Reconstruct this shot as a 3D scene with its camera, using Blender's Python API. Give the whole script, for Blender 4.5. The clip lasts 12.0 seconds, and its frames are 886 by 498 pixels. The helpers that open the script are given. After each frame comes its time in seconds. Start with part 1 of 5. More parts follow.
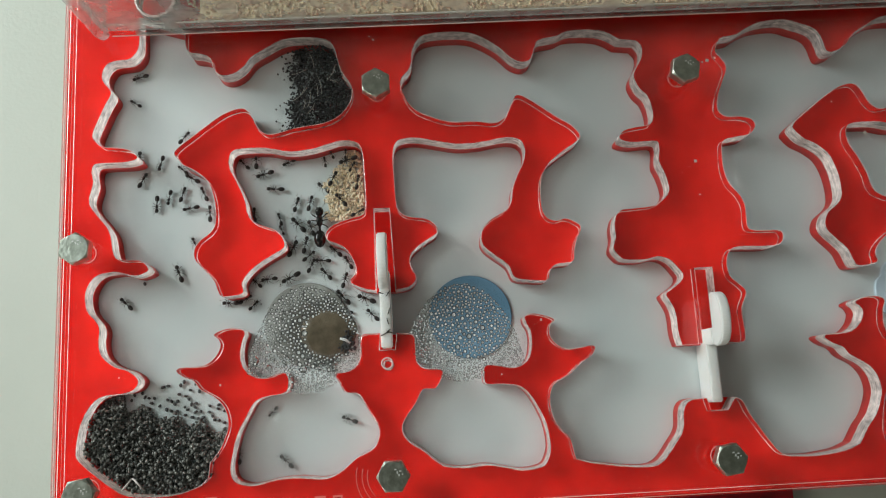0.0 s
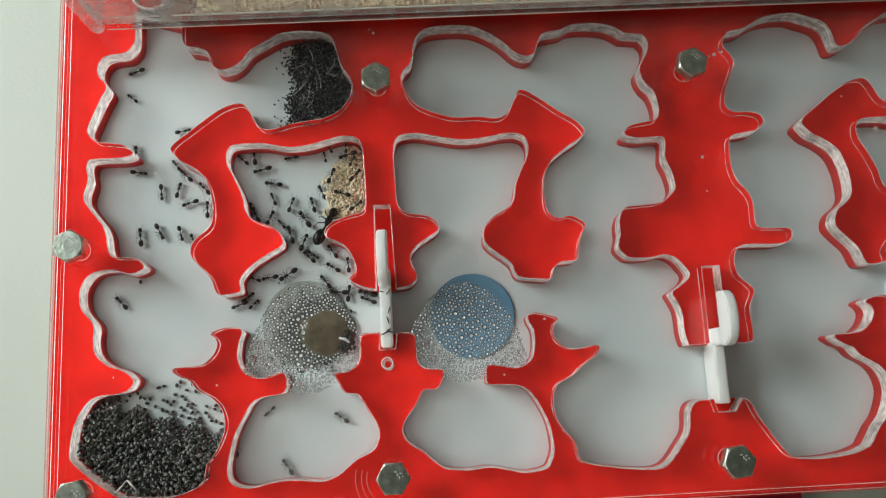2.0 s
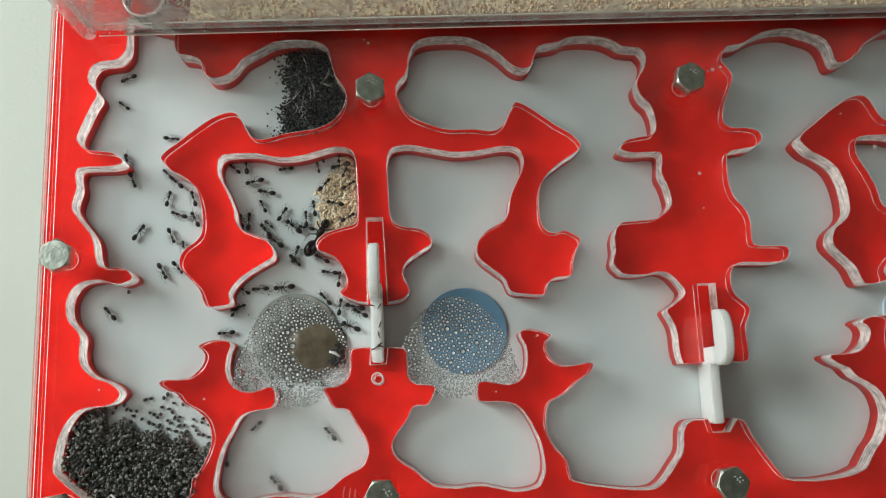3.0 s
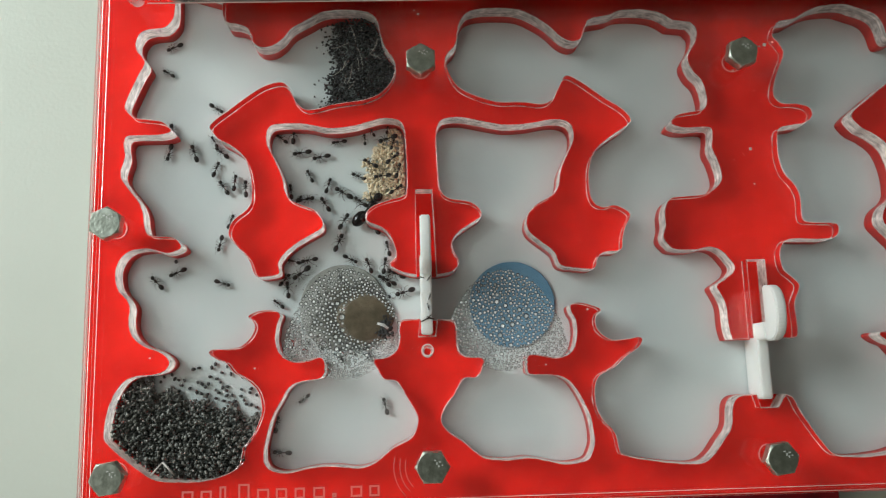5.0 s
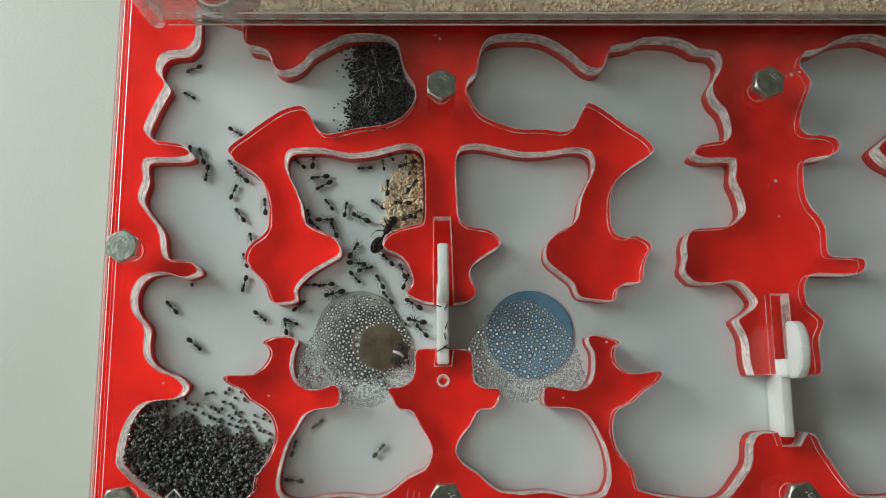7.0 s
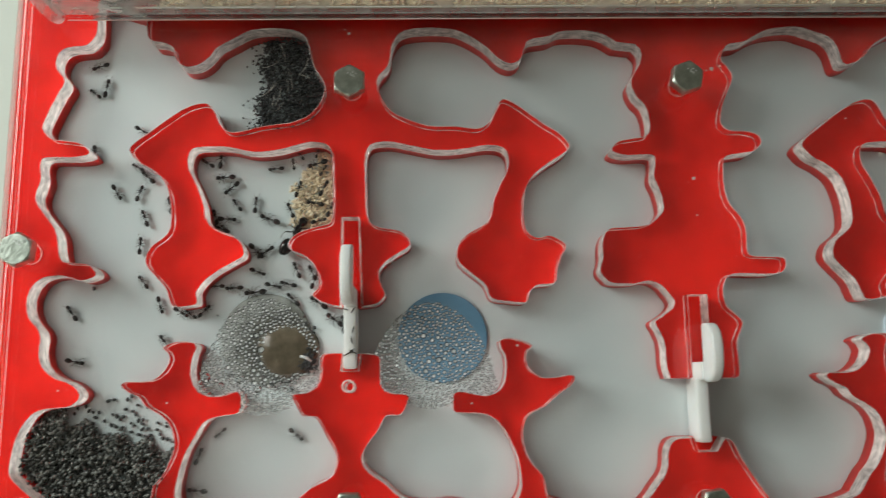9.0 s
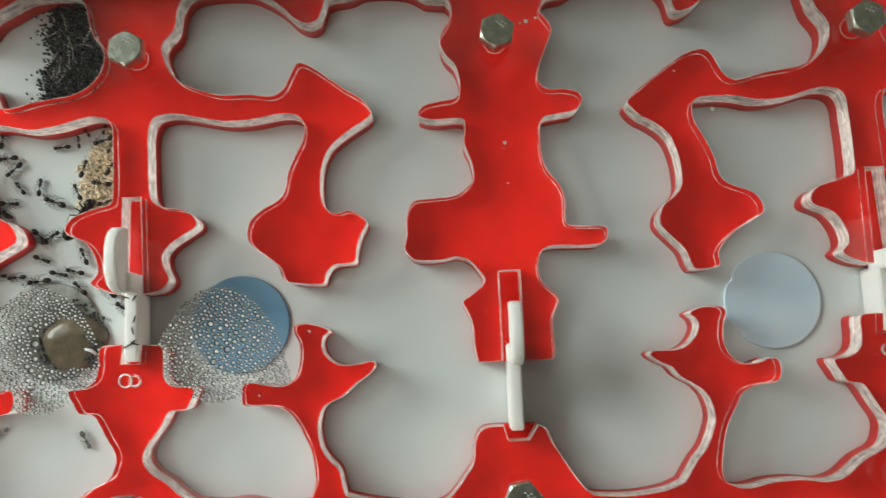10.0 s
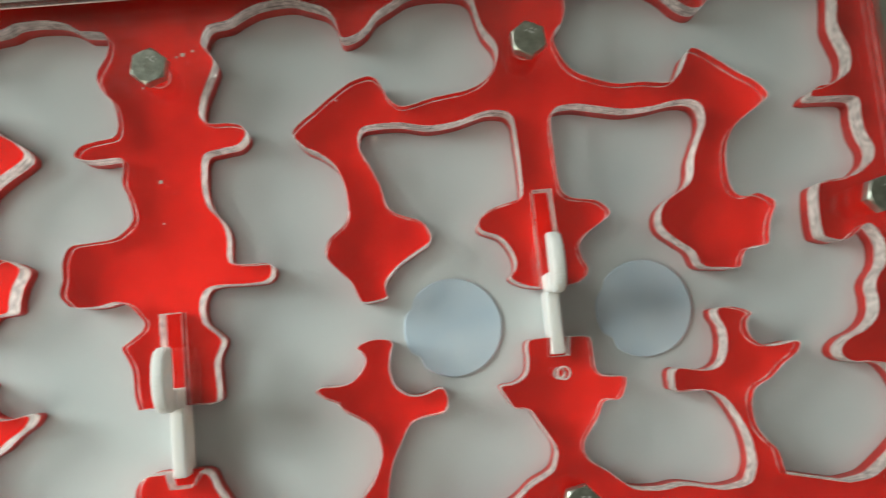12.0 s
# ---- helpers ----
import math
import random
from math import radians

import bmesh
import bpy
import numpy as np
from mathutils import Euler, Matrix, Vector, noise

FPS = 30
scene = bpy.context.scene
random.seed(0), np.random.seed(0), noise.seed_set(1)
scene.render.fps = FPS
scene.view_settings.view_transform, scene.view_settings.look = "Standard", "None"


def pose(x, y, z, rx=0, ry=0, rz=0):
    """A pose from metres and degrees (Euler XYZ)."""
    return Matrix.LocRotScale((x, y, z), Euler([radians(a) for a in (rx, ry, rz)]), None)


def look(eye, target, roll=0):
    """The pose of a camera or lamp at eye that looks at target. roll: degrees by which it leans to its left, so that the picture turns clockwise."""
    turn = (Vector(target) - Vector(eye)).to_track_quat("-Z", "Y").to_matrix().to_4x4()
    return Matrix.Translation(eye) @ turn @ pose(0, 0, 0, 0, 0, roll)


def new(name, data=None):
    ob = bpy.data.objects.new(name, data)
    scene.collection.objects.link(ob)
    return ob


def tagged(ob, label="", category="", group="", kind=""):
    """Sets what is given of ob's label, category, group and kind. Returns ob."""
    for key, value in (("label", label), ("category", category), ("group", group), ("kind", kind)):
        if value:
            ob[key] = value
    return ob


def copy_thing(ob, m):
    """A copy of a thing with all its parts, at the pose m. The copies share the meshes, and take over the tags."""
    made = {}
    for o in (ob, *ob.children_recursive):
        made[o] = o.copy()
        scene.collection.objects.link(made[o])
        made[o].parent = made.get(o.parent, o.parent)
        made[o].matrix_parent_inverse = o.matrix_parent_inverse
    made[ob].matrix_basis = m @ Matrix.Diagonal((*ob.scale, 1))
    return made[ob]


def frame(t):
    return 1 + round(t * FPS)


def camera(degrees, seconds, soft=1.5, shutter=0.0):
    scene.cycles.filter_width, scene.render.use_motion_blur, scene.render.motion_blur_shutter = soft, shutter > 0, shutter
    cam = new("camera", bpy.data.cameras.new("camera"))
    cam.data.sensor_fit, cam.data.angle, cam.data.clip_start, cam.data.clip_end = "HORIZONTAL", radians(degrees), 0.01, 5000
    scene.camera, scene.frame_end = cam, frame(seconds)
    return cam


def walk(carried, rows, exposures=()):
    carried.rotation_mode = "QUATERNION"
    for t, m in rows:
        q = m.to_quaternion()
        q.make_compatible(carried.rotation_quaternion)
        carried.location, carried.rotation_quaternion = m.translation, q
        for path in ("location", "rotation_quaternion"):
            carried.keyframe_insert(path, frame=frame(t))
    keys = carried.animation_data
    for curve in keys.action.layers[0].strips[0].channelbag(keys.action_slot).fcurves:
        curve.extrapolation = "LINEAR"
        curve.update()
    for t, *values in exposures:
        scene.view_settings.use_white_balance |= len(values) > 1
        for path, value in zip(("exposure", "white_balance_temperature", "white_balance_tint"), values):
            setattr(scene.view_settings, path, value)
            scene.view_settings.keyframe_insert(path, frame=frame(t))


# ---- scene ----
import mathutils.geometry as geometry

# ---- camera ----
cam = camera(58.0, 12.0, soft=1.1, shutter=0.4)
LIFT = 0.030          # the bolt heads' tops stand this high over the table
PATH = [
    (0, 0.00792, 0.01905, 0.19235, 10.225, -1.512, -3.061),
    (0.5, 0.00796, 0.01806, 0.18925, 10.329, -1.458, -3.065),
    (1, 0.00877, 0.01640, 0.18908, 10.172, -1.527, -3.073),
    (1.5, 0.00865, 0.01702, 0.18897, 10.136, -1.325, -3.096),
    (2, 0.00818, 0.01912, 0.18822, 10.239, -1.379, -2.981),
    (2.5, 0.00886, 0.02189, 0.18948, 10.303, -1.558, -2.577),
    (3, 0.00965, 0.02232, 0.18625, 10.387, -1.654, -2.255),
    (3.2, 0.01095, 0.02205, 0.18553, 10.286, -1.559, -2.199),
    (4.8, 0.00016, 0.02078, 0.18681, 9.221, -1.862, -2.076),
    (5, -0.00253, 0.01990, 0.18486, 9.282, -1.800, -1.625),
    (5.5, -0.00668, 0.02108, 0.18415, 9.059, -1.822, -0.766),
    (6, -0.00717, 0.02089, 0.18332, 9.708, -1.785, -0.740),
    (6.5, -0.00947, 0.02283, 0.18205, 9.563, -1.657, -0.735),
    (6.7, -0.00540, 0.02535, 0.18368, 9.632, -0.980, -0.565),
    (8.3, -0.00006, 0.02669, 0.17722, 8.792, -1.149, -0.293),
    (8.5, 0.00318, 0.02234, 0.17607, 9.982, -1.092, -0.320),
    (9, 0.01753, 0.02748, 0.17831, 9.397, -1.140, -0.774),
    (9.5, 0.04196, 0.03006, 0.17424, 9.049, -0.413, -1.133),
    (9.7, 0.05420, 0.03073, 0.17069, 8.815, -0.202, -1.750),
    (10, 0.06593, 0.02895, 0.16368, 7.624, 0.144, -2.390),
    (10.5, 0.07444, 0.03008, 0.16288, 6.490, -0.559, -3.214),
    (11, 0.08716, 0.03222, 0.16314, 6.385, -0.691, -3.780),
    (11.5, 0.11355, 0.03631, 0.16571, 5.707, -0.628, -4.771),
    (11.8, 0.12399, 0.03755, 0.16203, 5.904, -0.943, -5.264),
    (12, 0.12966, 0.03520, 0.16234, 6.860, -2.125, -5.444),
]
walk(cam, [(t, pose(x, y, z + LIFT, rx, ry, rz)) for t, x, y, z, rx, ry, rz in PATH],
     exposures=((0, -0.07, 6500, 10), (3, 0.05, 6500, 10), (5, -0.01, 6500, 10), (6, -0.16, 6500, 10), (6.5, -0.22, 6500, 10), (8.5, -0.21, 6550, 10), (9, -0.08, 6650, 10), (9.5, 0.14, 6700, 10), (10.5, 0.32, 6850, 10), (12, 0.50, 6700, 10)))

# ---- light ----
world = bpy.data.worlds.new("room_light")
scene.world = world
world.use_nodes = True
world.node_tree.nodes["Background"].inputs["Color"].default_value = (0.90, 0.91, 0.74, 1)
world.node_tree.nodes["Background"].inputs["Strength"].default_value = 0.078


def area_lamp(name, eye, target, width, height, power, colour):
    data = bpy.data.lights.new(name, "AREA")
    data.shape, data.size, data.size_y, data.energy, data.color = "RECTANGLE", width, height, power, colour
    lamp = new(name, data)
    lamp.matrix_world = look(eye, target)
    return lamp


area_lamp("desk_lamp_light", (-0.61, 0.33, 0.40), (0.05, 0.05, 0.0), 0.38, 0.32, 5.5, (0.90, 1.0, 0.97))
# added weak warm fill from the front left, no lamp is seen there
area_lamp("fill_light", (-0.42, -0.42, 0.48), (-0.02, 0.03, 0.0), 0.30, 0.24, 0.76, (1.0, 0.96, 0.82))

# ---- heights (metres over the table) ----
COVER_TOP = LIFT - 0.0028
CHAMBER_TOP = LIFT - 0.0050
RED_TOP = LIFT - 0.0098
FLOOR = LIFT - 0.0135
BASE_LOW = LIFT - 0.0190


# ---- materials ----
def material(name, colour=(0.5, 0.5, 0.5), rough=0.5, metal=0.0, **more):
    m = bpy.data.materials.new(name)
    m.use_nodes = True
    b = m.node_tree.nodes["Principled BSDF"]
    b.inputs["Base Color"].default_value = (*colour, 1)
    b.inputs["Roughness"].default_value = rough
    b.inputs["Metallic"].default_value = metal
    for key, value in more.items():
        b.inputs[key.replace("_", " ")].default_value = value
    return m


def add(m, kind, **values):
    n = m.node_tree.nodes.new(kind)
    for key, value in values.items():
        n.inputs[key.replace("_", " ")].default_value = value
    return n


def mottled(m, low, high, scale, detail=4.0, bump=0.0, bump_scale=200.0, rough=None):
    """Colour that drifts between two tones, and fine relief."""
    links, b = m.node_tree.links, m.node_tree.nodes["Principled BSDF"]
    place = add(m, "ShaderNodeTexCoord")
    cloud = add(m, "ShaderNodeTexNoise", Scale=scale, Detail=detail, Roughness=0.6)
    ramp = add(m, "ShaderNodeValToRGB")
    ramp.color_ramp.elements[0].position, ramp.color_ramp.elements[1].position = 0.3, 0.7
    ramp.color_ramp.elements[0].color, ramp.color_ramp.elements[1].color = (*low, 1), (*high, 1)
    links.new(place.outputs["Object"], cloud.inputs["Vector"])
    links.new(cloud.outputs["Fac"], ramp.inputs["Fac"])
    links.new(ramp.outputs["Color"], b.inputs["Base Color"])
    if rough:
        spread = add(m, "ShaderNodeMapRange")
        spread.inputs["To Min"].default_value, spread.inputs["To Max"].default_value = rough
        links.new(cloud.outputs["Fac"], spread.inputs["Value"])
        links.new(spread.outputs["Result"], b.inputs["Roughness"])
    if bump:
        grain = add(m, "ShaderNodeTexNoise", Scale=bump_scale, Detail=3.0)
        relief = add(m, "ShaderNodeBump", Strength=bump, Distance=0.0005)
        links.new(place.outputs["Object"], grain.inputs["Vector"])
        links.new(grain.outputs["Fac"], relief.inputs["Height"])
        links.new(relief.outputs["Normal"], b.inputs["Normal"])
    return m


def clear_sheet(name, gloss=1.0):
    """A thin clear sheet: looks straight through, with a Fresnel gloss."""
    m = bpy.data.materials.new(name)
    m.use_nodes = True
    nodes, links = m.node_tree.nodes, m.node_tree.links
    nodes.remove(nodes["Principled BSDF"])
    open_way = add(m, "ShaderNodeBsdfTransparent")
    shine = add(m, "ShaderNodeBsdfGlossy", Roughness=0.03)
    fresnel = add(m, "ShaderNodeFresnel", IOR=1.49)
    share = add(m, "ShaderNodeMath")
    share.operation = "MULTIPLY"
    share.inputs[1].default_value = gloss
    mix = add(m, "ShaderNodeMixShader")
    links.new(fresnel.outputs[0], share.inputs[0])
    links.new(share.outputs[0], mix.inputs[0])
    links.new(open_way.outputs[0], mix.inputs[1])
    links.new(shine.outputs[0], mix.inputs[2])
    links.new(mix.outputs[0], nodes["Material Output"].inputs["Surface"])
    return m


def cut_skin(name):
    """The sawn skin of a clear edge: scatters white in uneven upright streaks, clear between them; fine patches paint
    in sparkle.
    """
    m = bpy.data.materials.new(name)
    m.use_nodes = True
    nodes, links = m.node_tree.nodes, m.node_tree.links
    b = nodes["Principled BSDF"]
    b.inputs["Base Color"].default_value, b.inputs["Roughness"].default_value = (0.82, 0.71, 0.68, 1), 0.12
    open_way = add(m, "ShaderNodeBsdfTransparent")
    place = add(m, "ShaderNodeTexCoord")
    stretch = add(m, "ShaderNodeMapping")
    stretch.inputs["Scale"].default_value = (0.14, 0.14, 2.2)
    streaks, sparkle_patches = add(m, "ShaderNodeTexNoise", Scale=900.0, Detail=3.0), add(m, "ShaderNodeTexNoise", Scale=650.0, Detail=3.0)
    total, amount, mix = add(m, "ShaderNodeMath"), add(m, "ShaderNodeMapRange"), add(m, "ShaderNodeMixShader")
    amount.inputs["From Min"].default_value, amount.inputs["From Max"].default_value = 0.76, 1.24
    amount.inputs["To Min"].default_value, amount.inputs["To Max"].default_value = 0.30, 0.82
    links.new(place.outputs["Object"], stretch.inputs["Vector"])
    links.new(stretch.outputs["Vector"], streaks.inputs["Vector"])
    links.new(place.outputs["Object"], sparkle_patches.inputs["Vector"])
    links.new(streaks.outputs["Fac"], total.inputs[0])
    links.new(sparkle_patches.outputs["Fac"], total.inputs[1])
    links.new(total.outputs[0], amount.inputs["Value"])
    links.new(amount.outputs["Result"], mix.inputs[0])
    links.new(open_way.outputs[0], mix.inputs[1])
    through_light = add(m, "ShaderNodeBsdfTranslucent", Color=(0.30, 0.28, 0.27, 1))
    glow = add(m, "ShaderNodeAddShader")
    links.new(b.outputs[0], glow.inputs[0])
    links.new(through_light.outputs[0], glow.inputs[1])
    links.new(glow.outputs[0], mix.inputs[2])
    links.new(mix.outputs[0], nodes["Material Output"].inputs["Surface"])
    return m


# lighter tone of the mottling imitates caustic light thrown on the red
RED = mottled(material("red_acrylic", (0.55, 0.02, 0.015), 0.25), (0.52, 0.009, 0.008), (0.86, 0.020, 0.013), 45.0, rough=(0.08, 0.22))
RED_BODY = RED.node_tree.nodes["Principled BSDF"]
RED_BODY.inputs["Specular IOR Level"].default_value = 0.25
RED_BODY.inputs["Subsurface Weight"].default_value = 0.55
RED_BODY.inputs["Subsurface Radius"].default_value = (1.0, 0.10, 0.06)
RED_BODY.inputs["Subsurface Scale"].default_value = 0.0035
RED_CUT = mottled(material("red_cut_edge", rough=0.4), (0.42, 0.010, 0.009), (0.60, 0.022, 0.014), 300.0)
RED_CUT_BODY = RED_CUT.node_tree.nodes["Principled BSDF"]
RED_CUT_BODY.inputs["Subsurface Weight"].default_value = 0.9
RED_CUT_BODY.inputs["Subsurface Radius"].default_value = (1.0, 0.15, 0.08)
RED_CUT_BODY.inputs["Subsurface Scale"].default_value = 0.006
CLEAR_COVER = clear_sheet("clear_cover", 0.5)
CLEAR = bpy.data.materials.new("clear_acrylic")
CLEAR.use_nodes = True
CLEAR.node_tree.nodes.remove(CLEAR.node_tree.nodes["Principled BSDF"])
CLEAR.node_tree.links.new(add(CLEAR, "ShaderNodeBsdfGlass", Roughness=0.0, IOR=1.49).outputs[0], CLEAR.node_tree.nodes["Material Output"].inputs["Surface"])
CUT = cut_skin("cut_acrylic_edge")
# mottling paints in the floor's soft reflections as well as smudges
WHITE_FLOOR = mottled(material("white_floor", rough=0.2), (0.60, 0.67, 0.68), (0.72, 0.785, 0.79), 26.0, rough=(0.15, 0.3))
TABLE = mottled(material("table_top", rough=0.5), (0.66, 0.69, 0.62), (0.72, 0.75, 0.68), 12.0, bump=0.15, bump_scale=900.0)
STEEL = mottled(material("zinc_steel", rough=0.3, metal=1.0), (0.44, 0.48, 0.41), (0.68, 0.72, 0.64), 500.0, bump=0.15, bump_scale=1500.0, rough=(0.26, 0.46))
# bright colour of the stamped marks stands in for their white glints
STEEL_MARK_GLINT = material("stamped_steel_glint", (0.86, 0.87, 0.84), 0.35, 0.4)
WHITE_PLASTIC = mottled(material("white_plastic", rough=0.4), (0.82, 0.83, 0.80), (0.90, 0.90, 0.88), 90.0)
SOFT_WHITE = WHITE_PLASTIC.node_tree.nodes["Principled BSDF"]
SOFT_WHITE.inputs["Subsurface Weight"].default_value = 0.8
SOFT_WHITE.inputs["Subsurface Radius"].default_value = (1.0, 0.95, 0.9)
SOFT_WHITE.inputs["Subsurface Scale"].default_value = 0.004
BLUE = mottled(material("blue_sponge", rough=0.6), (0.10, 0.25, 0.39), (0.15, 0.31, 0.45), 120.0, bump=0.3, bump_scale=900.0)
PALE_BLUE = mottled(material("pale_blue_disc", rough=0.45), (0.50, 0.65, 0.77), (0.66, 0.78, 0.86), 70.0)
BROWN = mottled(material("soiled_sponge", rough=0.6), (0.26, 0.27, 0.25), (0.40, 0.42, 0.40), 220.0, bump=0.5, bump_scale=900.0)


def soak(m, middle, inner, outer, colour):
    """A ragged stain that has soaked in round one spot."""
    nodes, links = m.node_tree.nodes, m.node_tree.links
    b = nodes["Principled BSDF"]
    clean = b.inputs["Base Color"].links[0].from_socket
    place, off, far = add(m, "ShaderNodeTexCoord"), add(m, "ShaderNodeVectorMath"), add(m, "ShaderNodeVectorMath")
    off.operation, far.operation = "SUBTRACT", "LENGTH"
    off.inputs[1].default_value = middle
    ragged, drift = add(m, "ShaderNodeTexNoise", Scale=420.0, Detail=4.0), add(m, "ShaderNodeMath")
    drift.operation, drift.inputs[1].default_value = "MULTIPLY_ADD", 0.008
    edge = add(m, "ShaderNodeMapRange")
    edge.inputs["From Min"].default_value, edge.inputs["From Max"].default_value = inner + 0.004, outer + 0.004
    edge.inputs["To Min"].default_value, edge.inputs["To Max"].default_value = 1.0, 0.0
    mix = add(m, "ShaderNodeMixRGB", Color2=(*colour, 1))
    links.new(place.outputs["Object"], off.inputs[0])
    links.new(off.outputs["Vector"], far.inputs[0])
    links.new(place.outputs["Object"], ragged.inputs["Vector"])
    links.new(ragged.outputs["Fac"], drift.inputs[0])
    links.new(far.outputs["Value"], drift.inputs[2])
    links.new(drift.outputs[0], edge.inputs["Value"])
    links.new(edge.outputs["Result"], mix.inputs["Fac"])
    links.new(clean, mix.inputs["Color1"])
    links.new(mix.outputs["Color"], b.inputs["Base Color"])


soak(BROWN, (0.0028, -0.0018, 0.0), 0.0060, 0.0118, (0.045, 0.038, 0.022))

# pale colour stands in for the bright glints of polished edges and rims
EDGE_GLINT = material("edge_glint_paint", (0.94, 0.72, 0.68), 0.25, Coat_Weight=1.0, Coat_Roughness=0.08, Coat_IOR=1.9)


def broken_glint(name):
    """An eased, polished edge whose glints are painted as uneven pale runs, clear between them."""
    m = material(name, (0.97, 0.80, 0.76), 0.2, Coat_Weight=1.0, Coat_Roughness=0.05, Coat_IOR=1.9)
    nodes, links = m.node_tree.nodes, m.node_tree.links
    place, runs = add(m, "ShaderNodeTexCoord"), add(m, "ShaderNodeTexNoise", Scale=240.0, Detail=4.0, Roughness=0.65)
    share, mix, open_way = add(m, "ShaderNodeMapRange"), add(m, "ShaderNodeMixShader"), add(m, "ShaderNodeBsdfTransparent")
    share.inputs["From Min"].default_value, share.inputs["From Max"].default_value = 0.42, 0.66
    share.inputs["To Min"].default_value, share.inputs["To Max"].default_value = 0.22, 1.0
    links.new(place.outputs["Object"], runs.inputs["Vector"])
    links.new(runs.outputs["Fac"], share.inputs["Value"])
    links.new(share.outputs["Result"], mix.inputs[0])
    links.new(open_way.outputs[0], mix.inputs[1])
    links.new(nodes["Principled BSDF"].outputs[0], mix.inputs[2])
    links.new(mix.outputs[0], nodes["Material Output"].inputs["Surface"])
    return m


BROKEN_GLINT = broken_glint("broken_glint_paint")


# ---- building helpers ----
def mesh_of(name, verts, faces, materials, index=None, smooth=False):
    data = bpy.data.meshes.new(name)
    data.from_pydata([tuple(v) for v in verts], [], faces)
    for m in materials:
        data.materials.append(m)
    if index is not None:
        data.polygons.foreach_set("material_index", index)
    if smooth:
        data.polygons.foreach_set("use_smooth", [True] * len(data.polygons))
    data.update()
    return data


def part(name, shape, mat, parent, label="", smooth=False):
    """Links a bmesh (or mesh data) as one mesh object under a thing."""
    if isinstance(shape, bmesh.types.BMesh):
        data = bpy.data.meshes.new(name)
        shape.to_mesh(data)
        shape.free()
        data.materials.append(mat)
        if smooth:
            data.polygons.foreach_set("use_smooth", [True] * len(data.polygons))
    else:
        data = shape
    ob = new(name, data)
    ob.parent = parent
    if label:
        tagged(ob, label)
    return ob


def sheet(name, outer, holes, low, high, faces_mat, wall_mat):
    """A flat sheet with an outline and openings, as a closed solid."""
    loops = [outer, *holes]
    flat = [Vector((x, y, 0)) for loop in loops for x, y in loop]
    n = len(flat)
    verts = [(v.x, v.y, high) for v in flat] + [(v.x, v.y, low) for v in flat]
    faces, index = [], []
    for a, b, c in geometry.tessellate_polygon([[Vector((x, y, 0)) for x, y in loop] for loop in loops]):
        up = (flat[b] - flat[a]).cross(flat[c] - flat[a]).z > 0
        a, b, c = (a, b, c) if up else (a, c, b)
        faces += [(a, b, c), (n + a, n + c, n + b)]
        index += [0, 0]
    start = 0
    for k, loop in enumerate(loops):
        area = sum(p[0] * q[1] - q[0] * p[1] for p, q in zip(loop, loop[1:] + loop[:1]))
        m = len(loop)
        for i in range(m):
            i0, i1 = start + i, start + (i + 1) % m
            if (area > 0) == (k > 0):
                i0, i1 = i1, i0
            faces.append((i0, n + i0, n + i1, i1))
            index.append(1)
        start += m
    return mesh_of(name, verts, faces, [faces_mat, wall_mat], index)


def flowing(points, steps=4):
    """A smooth line through the points of a drawing in millimetres, in metres."""
    p = [points[0], *points, points[-1]]
    line = []
    for a, b, c, d in zip(p, p[1:], p[2:], p[3:]):
        for k in range(steps):
            s = k / steps
            line.append(tuple(0.0005 * (2 * b[i] + (c[i] - a[i]) * s + (2 * a[i] - 5 * b[i] + 4 * c[i] - d[i]) * s * s
                                        + (3 * b[i] - a[i] - 3 * c[i] + d[i]) * s ** 3) for i in (0, 1)))
    line.append((points[-1][0] / 1000, points[-1][1] / 1000))
    return line


def shifted(points, dx):
    return [(x + dx, y) for x, y in points]


def prism(outline, x0, x1):
    """A plate in the y-z plane with that outline, from x0 to x1, with eased edges."""
    bm = bmesh.new()
    side = bm.faces.new([bm.verts.new((x0, y, z)) for y, z in outline])
    moved = bmesh.ops.extrude_face_region(bm, geom=[side])["geom"]
    bmesh.ops.translate(bm, vec=(x1 - x0, 0, 0), verts=[v for v in moved if isinstance(v, bmesh.types.BMVert)])
    bmesh.ops.recalc_face_normals(bm, faces=bm.faces)
    bmesh.ops.bevel(bm, geom=list(bm.edges), offset=0.0003, segments=2, affect="EDGES", clamp_overlap=True)
    return bm


def box(x0, x1, y0, y1, z0, z1, bevel=0.0):
    bm = bmesh.new()
    bmesh.ops.create_cube(bm, size=1)
    bmesh.ops.scale(bm, vec=(x1 - x0, y1 - y0, z1 - z0), verts=bm.verts)
    bmesh.ops.translate(bm, vec=((x0 + x1) / 2, (y0 + y1) / 2, (z0 + z1) / 2), verts=bm.verts)
    if bevel:
        bmesh.ops.bevel(bm, geom=list(bm.edges), offset=bevel, segments=2, affect="EDGES", clamp_overlap=True)
    return bm


def lathe(profile, n=32, centre=(0, 0, 0)):
    """Turned shape round z from (radius, height) pairs."""
    bm = bmesh.new()
    rings = []
    for r, z in profile:
        rings.append([bm.verts.new((centre[0] + r * math.cos(2 * math.pi * k / n), centre[1] + r * math.sin(2 * math.pi * k / n), centre[2] + z)) for k in range(n)])
    for a, b in zip(rings, rings[1:]):
        for k in range(n):
            bm.faces.new((a[k], a[(k + 1) % n], b[(k + 1) % n], b[k]))
    bm.faces.new(rings[0][::-1])
    bm.faces.new(rings[-1])
    return bm


